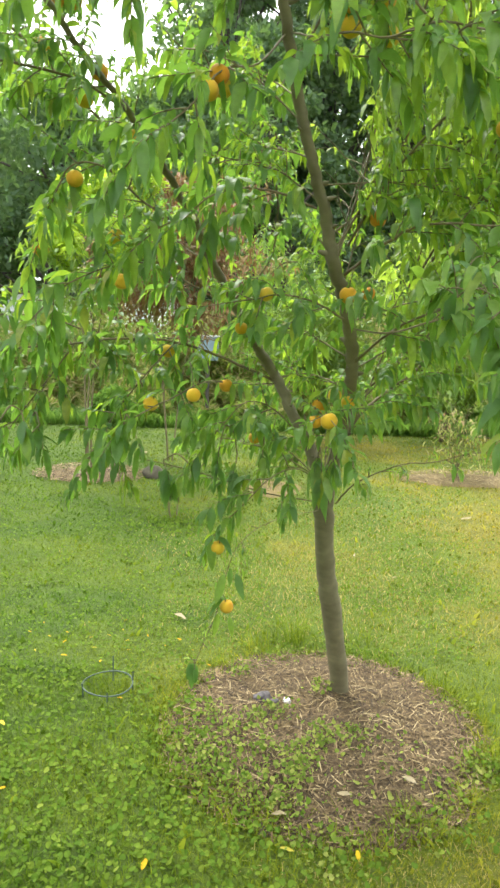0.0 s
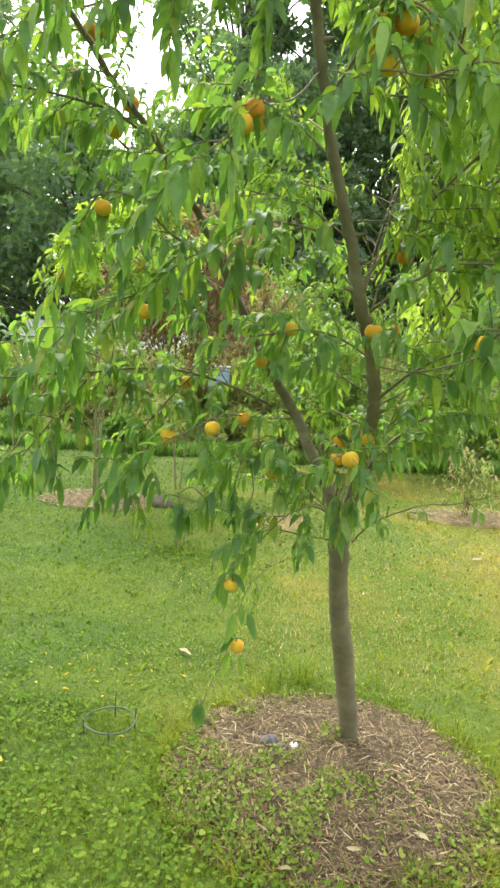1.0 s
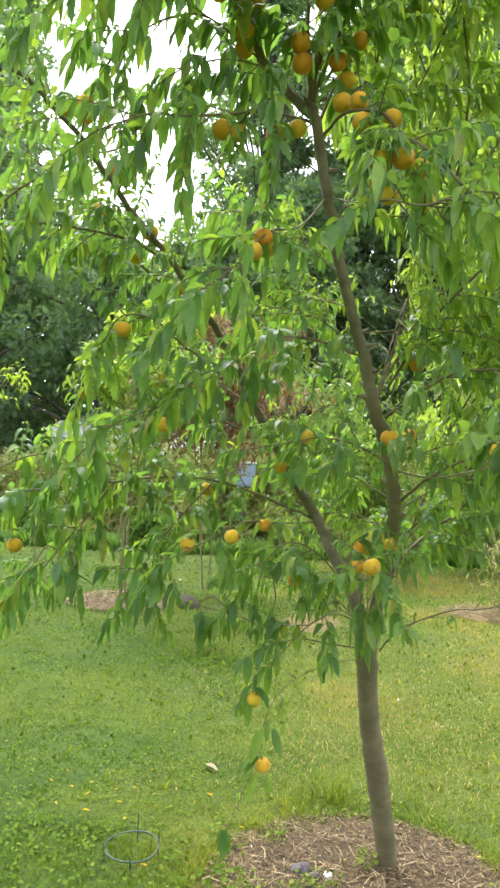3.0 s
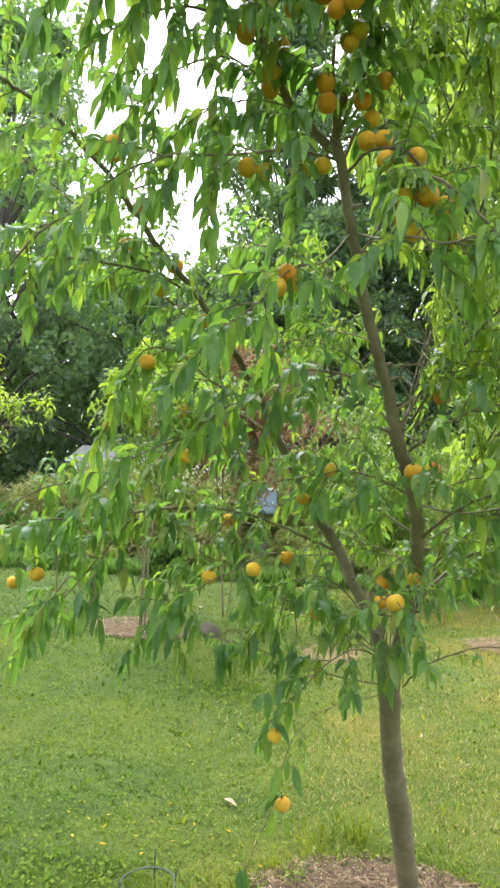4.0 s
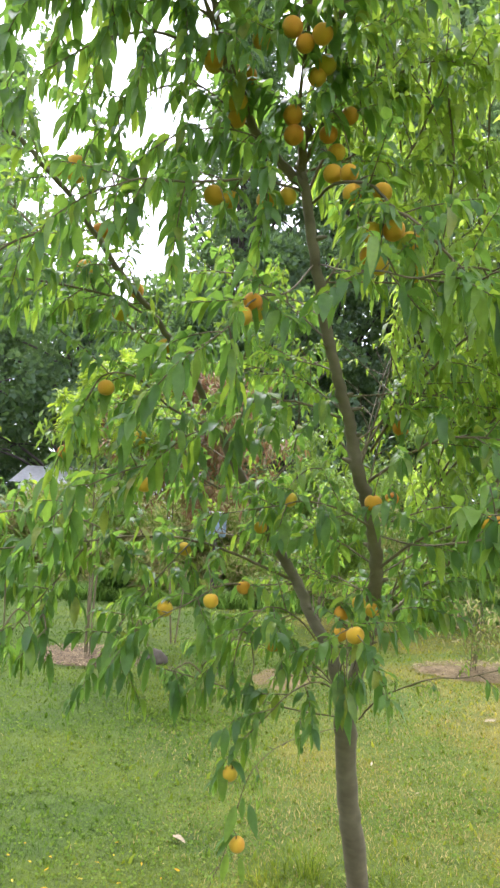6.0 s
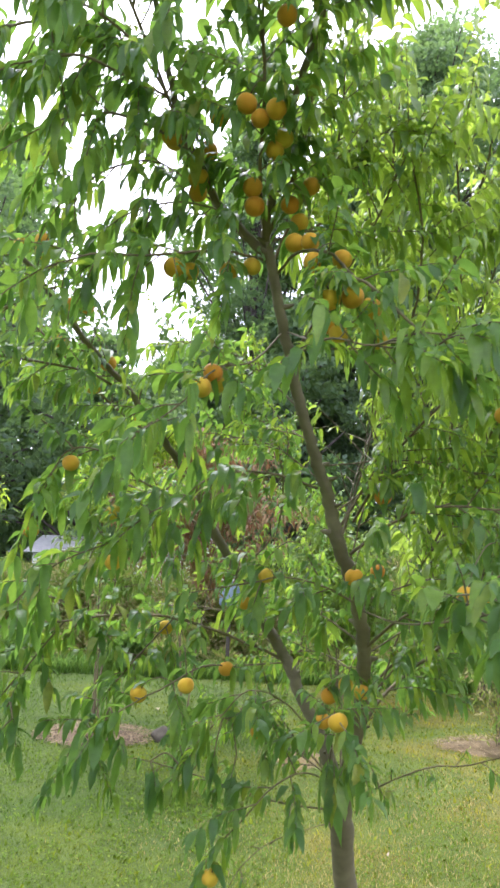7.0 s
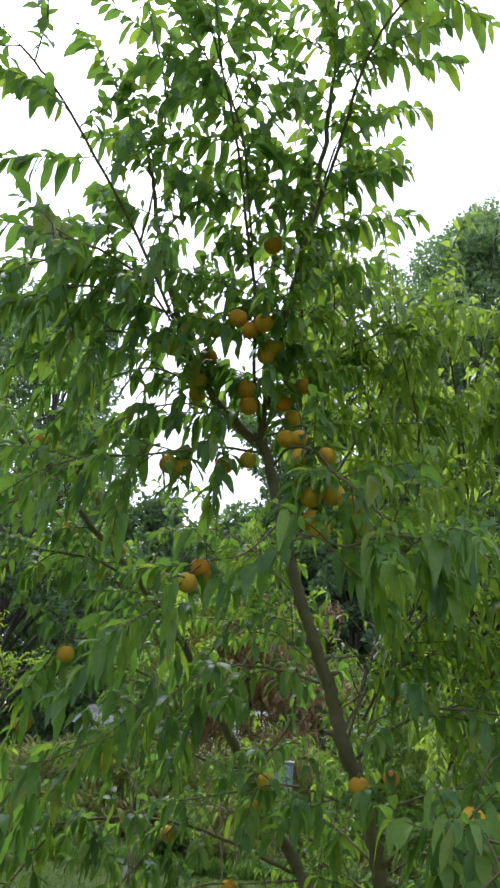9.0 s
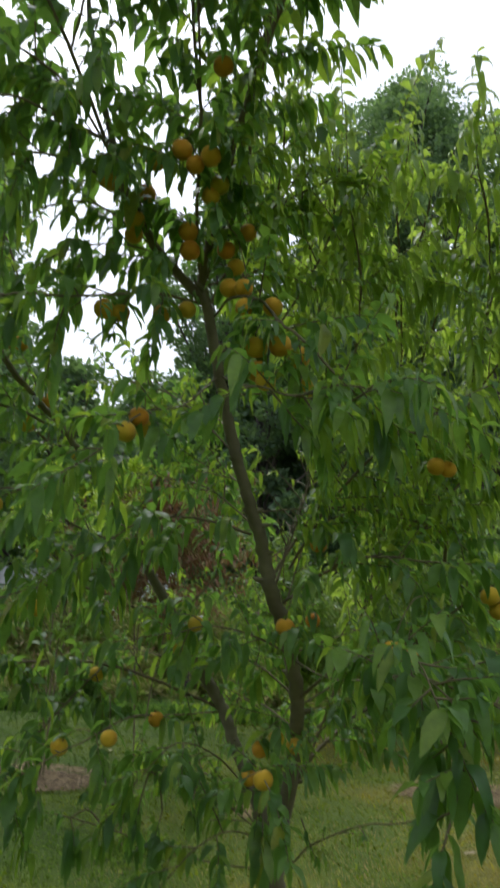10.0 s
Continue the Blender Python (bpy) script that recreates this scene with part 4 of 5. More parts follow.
# ---- the leaves, joined, and those nearest as single leaves ----
fruit = np.array(spots)
gaps = np.array([(-0.08, 3.65, 1.585), (-0.06, 3.65, 1.55), (0.46, 3.40, 2.44), (0.51, 3.40, 2.31), (0.54, 3.40, 2.42), (0.58, 3.40, 2.29), (0.62, 3.40, 2.41), (0.54, 3.40, 2.18)])


def clear(rows):
    """Leaves stand aside from the fruit and the leader, on the open side of the tree."""
    mids = np.array([r[0] + 0.5 * r[3] * unit(r[1]) + (0, 0, -0.25 * r[5] * r[3]) for r in rows])
    keep, tone = np.ones(len(rows), bool), rng.uniform(size=len(rows))
    open_side = np.array([0.15, 0.25, 1.72])
    for marks, width, reach, share in ((fruit[::2], 0.026, 0.55, 0.9), (fruit[1::2], 0.02, 0.5, 0.55), (leader_line[30:], 0.026, 0.5, 0.6), (gaps, 0.05, 2.3, 0.95)):
        for at in marks:
            d = unit(open_side - at)
            along = np.clip((mids - at) @ d, 0.0, reach)
            near = np.linalg.norm(mids - at - along[:, None] * d, axis=1) < width
            keep &= ~near | (tone > share)
    return [r for r, k in zip(rows, keep) if k]


mature, young, tips = clear(mature), clear(young), clear(tips)


def columns(rows):
    return [np.array([r[i] for r in rows]) for i in range(6)]


mature.sort(key=lambda r: r[0][1])
single, rest = mature[:280], mature[280:]
q, w, s, ll, ww, cc = columns(rest)
part("foliage", mesh_arrays("foliage", *leaf_arrays(q + off, w, s, ll, ww, cc), M_LEAF, True), tree, "dense drooping lance-shaped leaves", "stuff")
q, w, s, ll, ww, cc = columns(young)
part("young_foliage", mesh_arrays("young_foliage", *leaf_arrays(q + off, w, s, ll, ww, cc * 1.1), M_YOUNG, True), tree, "light green curling young leaves", "stuff")
q, w, s, ll, ww, cc = columns(tips)
part("tip_foliage", mesh_arrays("tip_foliage", *leaf_arrays(q + off, w, s, ll, ww, cc * 1.2), M_TIP, True), tree, "pale yellow-green curling leaves on the tall new shoots", "stuff")
part("twig_mass", twigs.mesh("twig_mass", M_TWIG), tree, "", "stuff")
kinds = []
for curl in (0.2, 0.4, 0.6, 0.85):
    one = [np.array([v]) for v in ((0, 0, 0), (0, 1, 0), (1, 0, 0), 0.92, 0.37, 0.0)]
    v, f = leaf_arrays(*one)
    v[:, 2] -= curl * 0.55 * v[:, 1] ** 2
    v[:, 1] *= 1 - 0.25 * curl * v[:, 1]
    kinds.append(mesh_arrays("leaf", v, f, M_LEAF_PART, True))
for n, (q, w, s, ll, ww, cc) in enumerate(single):
    w, s = Vector(w), Vector(s)
    s = (s - w * s.dot(w)).normalized()
    u = s.cross(w)
    ob = part("leaf", kinds[n % 4], tree)
    m = Matrix((s, w, u)).transposed().to_4x4() @ Matrix.Diagonal((ll, ll, ll, 1))
    m.translation = Vector(q + off)
    ob.matrix_basis = m


# ---- small trees and shrubs on the lawn ----
def small_tree(name, x, y, stems, height, spread, base, leaf_mat, count, label, size=0.10, bark=M_TWIG, tips=None, tip_mat=None, droop=0.5, lean_to=(0.0, 0.0), girth=1.0):
    """Several stems that fork into leafy branches; the leaves joined in one crown."""
    root = thing(name, x, y, bumps(x, y) - 0.01, label, "tree")
    nodes_, branches = [], Heap()
    for k in range(stems):
        a = 2 * math.pi * k / stems + rng.uniform(-0.4, 0.4)
        lean = spread * rng.uniform(0.15, 0.4) if stems > 1 else 0.05
        top = np.array([math.cos(a) * lean, math.sin(a) * lean, height * rng.uniform(0.55, 0.75)]) + (*lean_to, 0)
        foot = np.array([math.cos(a), math.sin(a), 0]) * 0.03 * (stems > 1)
        line = spline([foot, top * (0.35, 0.35, 0.4) + rng.normal(size=3) * 0.03, top], 6)
        r = girth * max(0.008, 0.012 * height / 2)
        v, f = tube_arrays(line, np.linspace(r, r * 0.45, len(line)), 7, 0.05)
        part("stem", mesh_arrays("stem", v, f, bark, True), root)
        for _ in range(14):
            i = rng.integers(int(len(line) * min(0.9, base / height / 0.65)), len(line))
            b = rng.uniform(0, 6.28)
            ln = spread * rng.uniform(0.35, 1.0)
            rise = rng.uniform(0.1, 0.9) * min(ln, (height - line[i][2]))
            end = line[i] + np.array([math.cos(b) * ln, math.sin(b) * ln, rise])
            mid = (line[i] + end) / 2 + np.array([0, 0, 0.12 * ln])
            sub = spline([line[i], mid, end], 8)
            branches.add(*tube_arrays(sub, np.linspace(r * 0.4, 0.002, len(sub)), 5))
            nodes_.append(sub[3:])
    nodes_ = np.concatenate(nodes_)
    part("branch_mass", branches.mesh("branch_mass", bark), root, "", "stuff")

    def leaves(pick, n, mat, nm, loose, fall):
        q = pick[rng.integers(0, len(pick), n)] + rng.normal(size=(n, 3)) * loose
        w = unit(rng.normal(size=(n, 3)) * (1, 1, 0.4) + (0, 0, -fall))
        s = unit(np.cross(w, (0, 0, 1)) + rng.normal(size=(n, 3)) * 0.5)
        ll = rng.uniform(0.7, 1.2, n) * size
        if y > 9:
            me = mesh_arrays(nm, *card_arrays(q, w, s, ll, ll * rng.uniform(0.26, 0.4, n), rng.uniform(0.0, 0.7, n)), mat)
        else:
            me = mesh_arrays(nm, *leaf_arrays(q, w, s, ll, ll * rng.uniform(0.22, 0.34, n), rng.uniform(0.1, 0.9, n)), mat, True)
        part(nm, me, root, "", "stuff")

    leaves(nodes_, count, leaf_mat, "foliage", spread * 0.07, droop)
    if tips:
        high = nodes_[nodes_[:, 2] > np.quantile(nodes_[:, 2], 0.55)]
        shoots = high[rng.integers(0, len(high), 110)]
        sprays = np.concatenate([shoots + np.array([0, 0, 0.05 * k]) for k in range(5)])
        leaves(sprays, tips, tip_mat, "young_foliage", 0.03, -0.2)
    return root


small_tree("peach_sapling", -1.63, 7.6, 3, 3.75, 0.75, 1.5, M_ORCHARD, 1500, "slim young peach tree with lime green tips in a mulch bed", 0.11, M_TWIG, 4200, M_LIME, lean_to=(0.16, 0.0), girth=0.6)
small_tree("withered_tree", -0.85, 8.6, 3, 4.3, 1.25, 1.8, M_BROWN, 9500, "small tree with withered red-brown leaves", 0.10, M_TWIG, girth=0.4)
small_tree("peach_sapling", -0.5, 5.95, 3, 0.5, 0.13, 0.26, M_HEDGE, 150, "knee-high green sapling with thin stems on the lawn", 0.09, girth=0.8, droop=1.2)
small_tree("peach_sapling", 2.55, 7.95, 4, 1.25, 0.5, 0.15, M_BRUSH, 420, "sparse yellowing waist-high sapling in a pale mulch bed", 0.08, M_TWIG, girth=0.7)
small_tree("peach_tree", 3.2, 10.9, 4, 4.3, 1.6, 0.6, M_ORCHARD, 13000, "bushy yellow-green peach tree behind the lawn", 0.11, M_TWIG, girth=0.7)
small_tree("peach_tree", 1.05, 10.4, 4, 3.3, 1.2, 0.9, M_ORCHARD, 11000, "leafy light green peach tree behind the lawn", 0.11, M_TWIG, girth=0.7)
small_tree("plum_tree", -3.95, 7.9, 2, 4.0, 0.9, 1.8, M_YOUNG, 250, "young tree with bright lime green sprays", 0.10, M_BARK, 700, M_LIME)


# ---- hedges, brush, woods ----
def leaf_mass(centres, radii, n, size, flat=1.0, slim=(0.5, 0.8)):
    """Many small leaves spread over rounded clumps, denser towards their skins."""
    centres, radii = np.asarray(centres, float), np.asarray(radii, float)
    pick = rng.choice(len(centres), n, p=radii**2 / (radii**2).sum())
    d = rand_dirs(n)
    r = radii[pick] * rng.uniform(0.35, 1.08, n) ** 0.6
    q = centres[pick] + d * r[:, None] * (1, 1, flat)
    w = unit(d + rng.normal(size=(n, 3)) * 0.8 + (0, 0, -0.25))
    s = unit(np.cross(w, rand_dirs(n)))
    ll = size * rng.uniform(0.6, 1.3, n)
    return card_arrays(q, w, s, ll, ll * rng.uniform(*slim, n), rng.uniform(0.0, 0.5, n))


def bush(name, x, y, wide, deep, high, mat, n, label, size=0.09, category="bush", slim=(0.5, 0.8)):
    root = thing(name, x, y, bumps(x, y), label, category)
    k = max(6, int(wide * 7))
    c = np.stack([rng.uniform(-wide / 2, wide / 2, k), rng.uniform(-deep / 2, deep / 2, k), rng.uniform(0.1, 0.85, k) * high], 1)
    c[:, 2] *= 1 - 0.35 * np.abs(c[:, 0]) / (wide / 2)
    part("foliage", mesh_arrays("foliage", *leaf_mass(c, rng.uniform(0.18, 0.36, k) * high, n, size, 0.8, slim), mat), root, "", "stuff")
    stems = Heap()
    for i in range(10):
        e = c[i % k]
        line = spline([(e[0] * 0.4, e[1] * 0.4, -0.03), (e[0] * 0.7, e[1] * 0.7, e[2] * 0.5), e], 5)
        stems.add(*tube_arrays(line, np.linspace(0.02, 0.006, len(line)), 5))
    part("stem_mass", stems.mesh("stem_mass", M_FARBARK), root, "", "stuff")
    return root


bush("hedge_bush", -2.05, 11.8, 0.75, 0.7, 0.66, M_HEDGE, 4500, "rounded dark green bush at the lawn's edge", 0.08)
for x, w, h in ((-9.0, 4.0, 1.1), (-5.6, 3.4, 0.9), (4.4, 3.0, 0.7), (7.6, 3.6, 1.0), (11.2, 4.0, 1.1)):
    bush("hedge_bush", x, 12.6 + rng.uniform(-0.2, 0.2), w, 0.9, h, M_HEDGE, int(w * 3600), "low dark green hedge along the lawn's edge", 0.09)
for x, y, w, h in ((-6.6, 14.5, 4.0, 1.2), (-4.3, 13.9, 3.0, 1.95), (-2.6, 13.8, 3.2, 2.15), (-0.9, 13.9, 1.8, 2.1), (-3.4, 12.9, 2.4, 0.9), (-0.9, 12.5, 2.2, 0.6), (0.9, 12.5, 2.2, 0.55), (2.6, 12.6, 2.2, 0.6), (0.2, 14.0, 3.0, 1.9), (-1.3, 13.3, 2.4, 1.35), (0.6, 13.4, 2.2, 1.2), (3.0, 14.2, 3.2, 2.3), (6.2, 14.5, 3.8, 2.4), (10.0, 15.0, 4.6, 2.6), (-10.5, 15.0, 5.0, 2.6)):
    bush("brush", x, y, w, 1.6, h, M_BRUSH, int(w * 5600), "tangle of yellowing brush and weeds", 0.16, "brush", (0.13, 0.26))


def wood_tree(name, x, y, height, spread, base, mat, n, label, size=0.28, clumps=46, trunk_r=0.22, mesh_bark=M_FARBARK):
    """A tall broad tree: tapered trunk, limbs, and a ragged crown of leaf clumps."""
    root = thing(name, x, y, -0.05, label, "tree")
    sway = rng.normal(size=2) * 0.03 * height
    line = spline([(0, 0, 0), (sway[0] * 0.3, sway[1] * 0.3, height * 0.35), (sway[0], sway[1], height * 0.9)], 10)
    v, f = tube_arrays(line, np.linspace(trunk_r, trunk_r * 0.15, len(line)), 9, 0.05)
    part("trunk", mesh_arrays("trunk", v, f, mesh_bark, True), root)
    c, r, limbs = [], [], Heap()
    for k in range(clumps):
        hz = base + (height - base) * (k + rng.uniform(0, 1)) / clumps
        rel = (hz - base) / (height - base)
        wide = spread * (0.55 + 0.75 * math.sin(math.pi * min(1, 0.2 + 0.8 * rel))) * (1.0 if rel < 0.75 else 1.25 - rel) * rng.uniform(0.25, 1.0)
        a = 2.4 * k + rng.uniform(-0.5, 0.5)
        e = np.array([math.cos(a) * wide, math.sin(a) * wide, hz])
        i = int(np.clip((hz / height - 0.12) / 0.9 * len(line), 2, len(line) - 1))
        limbs.add(*tube_arrays(spline([line[i], (line[i] + e) / 2 + (0, 0, 0.06 * height * rng.uniform(0, 1)), e], 5), np.linspace(trunk_r * 0.3, 0.02, 11), 5))
        c.append(e)
        r.append(spread * rng.uniform(0.16, 0.34))
    part("limb_mass", limbs.mesh("limb_mass", mesh_bark), root, "", "stuff")
    part("crown", mesh_arrays("crown", *leaf_mass(c, r, n, size, 0.7), mat), root, "", "stuff")
    return root


# crowns in the two leaf colours with painted haze, the paler mostly farther back
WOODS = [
    (-16.0, 29.0, 12.0, 3.4, 0.3, M_FAR_HAZED_PALE), (-11.0, 29.5, 11.0, 3.4, 0.3, M_FAR_HAZED_PALE), (-6.6, 29.0, 9.5, 3.2, 0.3, M_FAR_HAZED_PALE), (-2.6, 30.0, 9.2, 3.2, 0.3, M_FAR_HAZED_PALE), (1.6, 30.0, 11.0, 3.4, 0.3, M_FAR_HAZED_PALE), (6.5, 31.0, 19.0, 3.6, 0.3, M_FAR_HAZED_PALE), (11.0, 30.0, 17.0, 3.6, 0.3, M_FAR_HAZED_PALE),
    (-13.0, 21.0, 17.5, 3.6, 1.5, M_FAR_HAZED), (-9.6, 19.0, 15.5, 3.2, 1.0, M_FAR_HAZED), (-10.0, 23.5, 17.8, 2.4, 1.5, M_FAR_HAZED_PALE), (-5.4, 20.0, 8.5, 2.4, 0.5, M_FAR_HAZED),
    (-3.9, 25.0, 9.3, 2.8, 0.5, M_FAR_HAZED_PALE), (-2.2, 22.0, 8.8, 2.4, 0.5, M_FAR_HAZED), (-1.1, 24.0, 21.5, 2.5, 1.0, M_FAR_HAZED), (0.3, 20.5, 9.5, 1.9, 2.0, M_FAR_HAZED), (2.6, 24.0, 17.0, 3.0, 0.5, M_FAR_HAZED), (4.9, 22.0, 16.0, 3.0, 0.5, M_FAR_HAZED),
    (6.3, 27.0, 24.6, 4.0, 17.0, M_FAR_HAZED_PALE), (7.4, 20.0, 14.5, 3.0, 0.5, M_FAR_HAZED), (10.4, 23.0, 14.0, 3.4, 1.0, M_FAR_HAZED), (14.5, 24.0, 16.0, 4.0, 1.0, M_FAR_HAZED), (-18.0, 25.0, 17.0, 4.2, 1.0, M_FAR_HAZED_PALE), (19.5, 27.0, 17.0, 4.4, 1.0, M_FAR_HAZED),
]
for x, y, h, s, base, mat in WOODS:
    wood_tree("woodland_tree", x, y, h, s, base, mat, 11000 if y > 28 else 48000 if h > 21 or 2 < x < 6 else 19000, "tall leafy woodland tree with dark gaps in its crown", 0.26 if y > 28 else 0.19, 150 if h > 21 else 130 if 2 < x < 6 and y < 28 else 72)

# woods that close the place on the far sides
for k in range(26):
    a = math.pi * (0.62 + 1.76 * k / 25)
    x, y = 34 * math.cos(a), 34 * math.sin(a) + 4
    if y < 14:
        wood_tree("woodland_tree", x, y, rng.uniform(11, 15), 4.2, 1.0, M_FAR_HAZED, 3000, "tall leafy woodland tree at the far edge", 0.7, 24)


# ---- what shows through the leaves ----
def box(name, x0, y0, z0, x1, y1, z1, mat, parent=None, bevel=0.01):
    bm = bmesh.new()
    bmesh.ops.create_cube(bm, size=1.0)
    bmesh.ops.scale(bm, vec=(x1 - x0, y1 - y0, z1 - z0), verts=bm.verts)
    bmesh.ops.translate(bm, vec=((x0 + x1) / 2, (y0 + y1) / 2, (z0 + z1) / 2), verts=bm.verts)
    if bevel:
        bmesh.ops.bevel(bm, geom=bm.edges[:], offset=bevel, segments=2, affect="EDGES")
    me = bpy.data.meshes.new(name)
    bm.to_mesh(me)
    bm.free()
    me.materials.append(mat)
    return part(name, me, parent) if parent else new(name, me)


shed = thing("shed", -4.9, 17.5, 0, "low white shed with a pale metal roof beyond the brush", "shed")
for k in range(9):
    box("siding_board", -0.8, -1.0, 0.05 + 0.2 * k, 0.8, 1.0, 0.25 + 0.2 * k - 0.012, M_WHITE, shed, 0.006)
bm = bmesh.new()
vs = [bm.verts.new(c) for c in ((-0.95, -1.25, 1.86), (0.95, -1.25, 1.86), (0.95, 0, 2.3), (-0.95, 0, 2.3), (0.95, 1.25, 1.86), (-0.95, 1.25, 1.86))]
bm.faces.new(vs[:4])
bm.faces.new((vs[3], vs[2], vs[4], vs[5]))
bmesh.ops.solidify(bm, geom=bm.faces[:], thickness=0.06)
me = bpy.data.meshes.new("roof")
bm.to_mesh(me)
bm.free()
me.materials.append(M_ROOF)
part("roof", me, shed)

white_house = thing("house", -3.0, 19.5, 0, "white clapboard house corner behind the brush", "house")
for k in range(14):
    box("siding_board", -0.9, -0.6, 0.05 + 0.16 * k, 1.3, 0.6, 0.205 + 0.16 * k - 0.012, M_WHITE, white_house, 0.005)
pane = box("window", 0.08, -0.63, 1.1, 0.42, -0.57, 1.75, M_DARK_GLASS, white_house, 0.004)
box("sill", 0.04, -0.66, 1.06, 0.46, -0.56, 1.096, M_WHITE, pane, 0.004)
box("lintel", 0.04, -0.65, 1.754, 0.46, -0.57, 1.80, M_WHITE, pane, 0.004)
box("roof", -1.05, -0.75, 2.3, 1.45, 0.75, 2.42, M_ROOF, white_house)

meter_box = thing("utility_box", -0.62, 12.05, -0.12, "blue-grey metal utility box on a post among the brush", "utility box")
box("housing", -0.17, -0.1, 1.2, 0.17, 0.1, 1.6, M_BLUE, meter_box, 0.015)
box("lid", -0.19, -0.12, 1.602, 0.19, 0.12, 1.63, M_ROOF, meter_box, 0.008)
meter_door = box("door", -0.14, -0.112, 1.24, 0.14, -0.102, 1.55, M_BLUE, meter_box, 0.003)
box("latch", 0.10, -0.122, 1.37, 0.12, -0.114, 1.42, M_ROOF, meter_door, 0.002)
box("post", -0.03, -0.03, -0.1, 0.03, 0.03, 1.198, M_FARBARK, meter_box, 0.006)


# ---- small things on the grass ----
ring = thing("plant_hoop", -0.46, 3.07, bumps(-0.46, 3.07), "green wire plant support hoop with upright prongs in the grass", "plant support")
a = np.linspace(0, 2 * math.pi, 49)
hoop = np.stack([0.113 * np.cos(a), 0.113 * np.sin(a), 0.045 + 0.004 * np.sin(2 * a)], 1)
v, f = tube_arrays(hoop, np.full(49, 0.0036), 8)
part("hoop", mesh_arrays("hoop", v, f, M_WIRE, True), ring)
for ang, top in ((1.55, 0.12), (0.25, 0.09), (3.6, 0.065), (4.9, 0.06)):
    x, y = 0.113 * math.cos(ang), 0.113 * math.sin(ang)
    v, f = tube_arrays(np.array([(x * 0.98, y * 0.98, -0.05), (x, y, 0.03), (x * 1.02, y * 1.02, top)]), np.full(3, 0.0032), 6)
    part("prong", mesh_arrays("prong", v, f, M_WIRE, True), ring)


def stone(name, x, y, z, sx, sy, sz, mat, seed, label):
    bm = bmesh.new()
    bmesh.ops.create_icosphere(bm, subdivisions=3, radius=1.0)
    for vert in bm.verts:
        k = 1 + 0.42 * noise.noise(vert.co * 1.3 + Vector((seed, 0, 0))) + 0.14 * noise.noise(vert.co * 3.1) + 0.05 * noise.noise(vert.co * 8)
        vert.co = Vector((vert.co.x * sx, vert.co.y * sy, vert.co.z * sz)) * k
    me = bpy.data.meshes.new(name)
    bm.to_mesh(me)
    bm.free()
    me.materials.append(mat)
    me.polygons.foreach_set("use_smooth", [True] * len(me.polygons))
    ob = new(name, me)
    ob.matrix_world = pose(x, y, z, 0, 0, seed * 40)
    return tagged(ob, label, "stone")


zb = mulch_height(0.25, 2.97, BEDS[0])
stone("stone", 0.245, 2.985, zb + 0.015, 0.044, 0.03, 0.022, M_STONE, 1, "dark grey lumpy stone on the mulch")
stone("stone", 0.30, 2.95, zb + 0.012, 0.028, 0.022, 0.018, M_STONE, 2, "small dark grey stone on the mulch")
stone("pebble", 0.354, 2.965, zb + 0.016, 0.018, 0.016, 0.014, M_PALE_STONE, 3, "white rounded pebble on the mulch beside the trunk")
stone("rock", -0.9, 7.6, 0.01, 0.12, 0.09, 0.095, M_GREY_STONE, 4, "weathered brown-grey rock at the edge of a mulch bed")


def fallen_leaf(x, y, mat, label, size=0.085):
    z = max(bumps(x, y), mulch_height(x, y, BEDS[0]) if math.hypot(x - BEDS[0][0], y - BEDS[0][1]) < BEDS[0][2] else -1)
    v, f = leaf_arrays(np.zeros((1, 3)), np.array([[0, 1.0, 0.1]]), np.array([[1.0, 0, 0]]), np.array([size]), np.array([size * 0.32]), np.array([rng.uniform(0.0, 0.25)]), 0.35, 0.2)
    ob = new("fallen_leaf", mesh_arrays("fallen_leaf", v, f, mat, True))
    ob.matrix_world = pose(x, y, z + 0.03, rng.uniform(-8, 8), rng.uniform(-15, 15), rng.uniform(0, 360))
    return tagged(ob, label, "leaf", "fallen leaves")


for x, y in ((-0.003, 3.30), (-0.81, 2.735), (-0.67, 2.36), (-0.13, 2.0), (0.29, 2.105), (0.536, 2.07), (-0.40, 2.98), (-0.72, 3.35), (-0.9, 3.4), (-0.62, 3.45), (-0.45, 3.55), (-0.25, 3.5), (-0.98, 3.6), (-0.7, 3.75), (1.02, 3.2), (-1.1, 3.35), (-0.55, 3.3), (-0.8, 3.62), (-0.86, 3.55), (-0.5, 3.66), (-0.58, 3.6), (-0.36, 3.62), (-0.3, 3.7), (-0.66, 3.56), (-0.95, 3.72), (-0.42, 3.44), (-0.2, 3.58), (-0.1, 3.45), (-0.78, 3.48), (-0.52, 3.78)):
    fallen_leaf(x, y, M_YELLOW, "fallen bright yellow leaf lying in the grass", rng.uniform(0.018, 0.036) + (0.03 if y < 2.8 else 0))
for x, y, s in ((-0.25, 3.9, 0.10), (0.32, 2.25, 0.06), (0.80, 2.42, 0.07), (0.50, 2.35, 0.06), (0.95, 5.0, 0.05), (1.15, 4.6, 0.05), (2.1, 6.2, 0.12), (-1.2, 8.9, 0.16)):
    fallen_leaf(x, y, M_PALE_LEAF, "dry pale leaf lying on the ground", s)


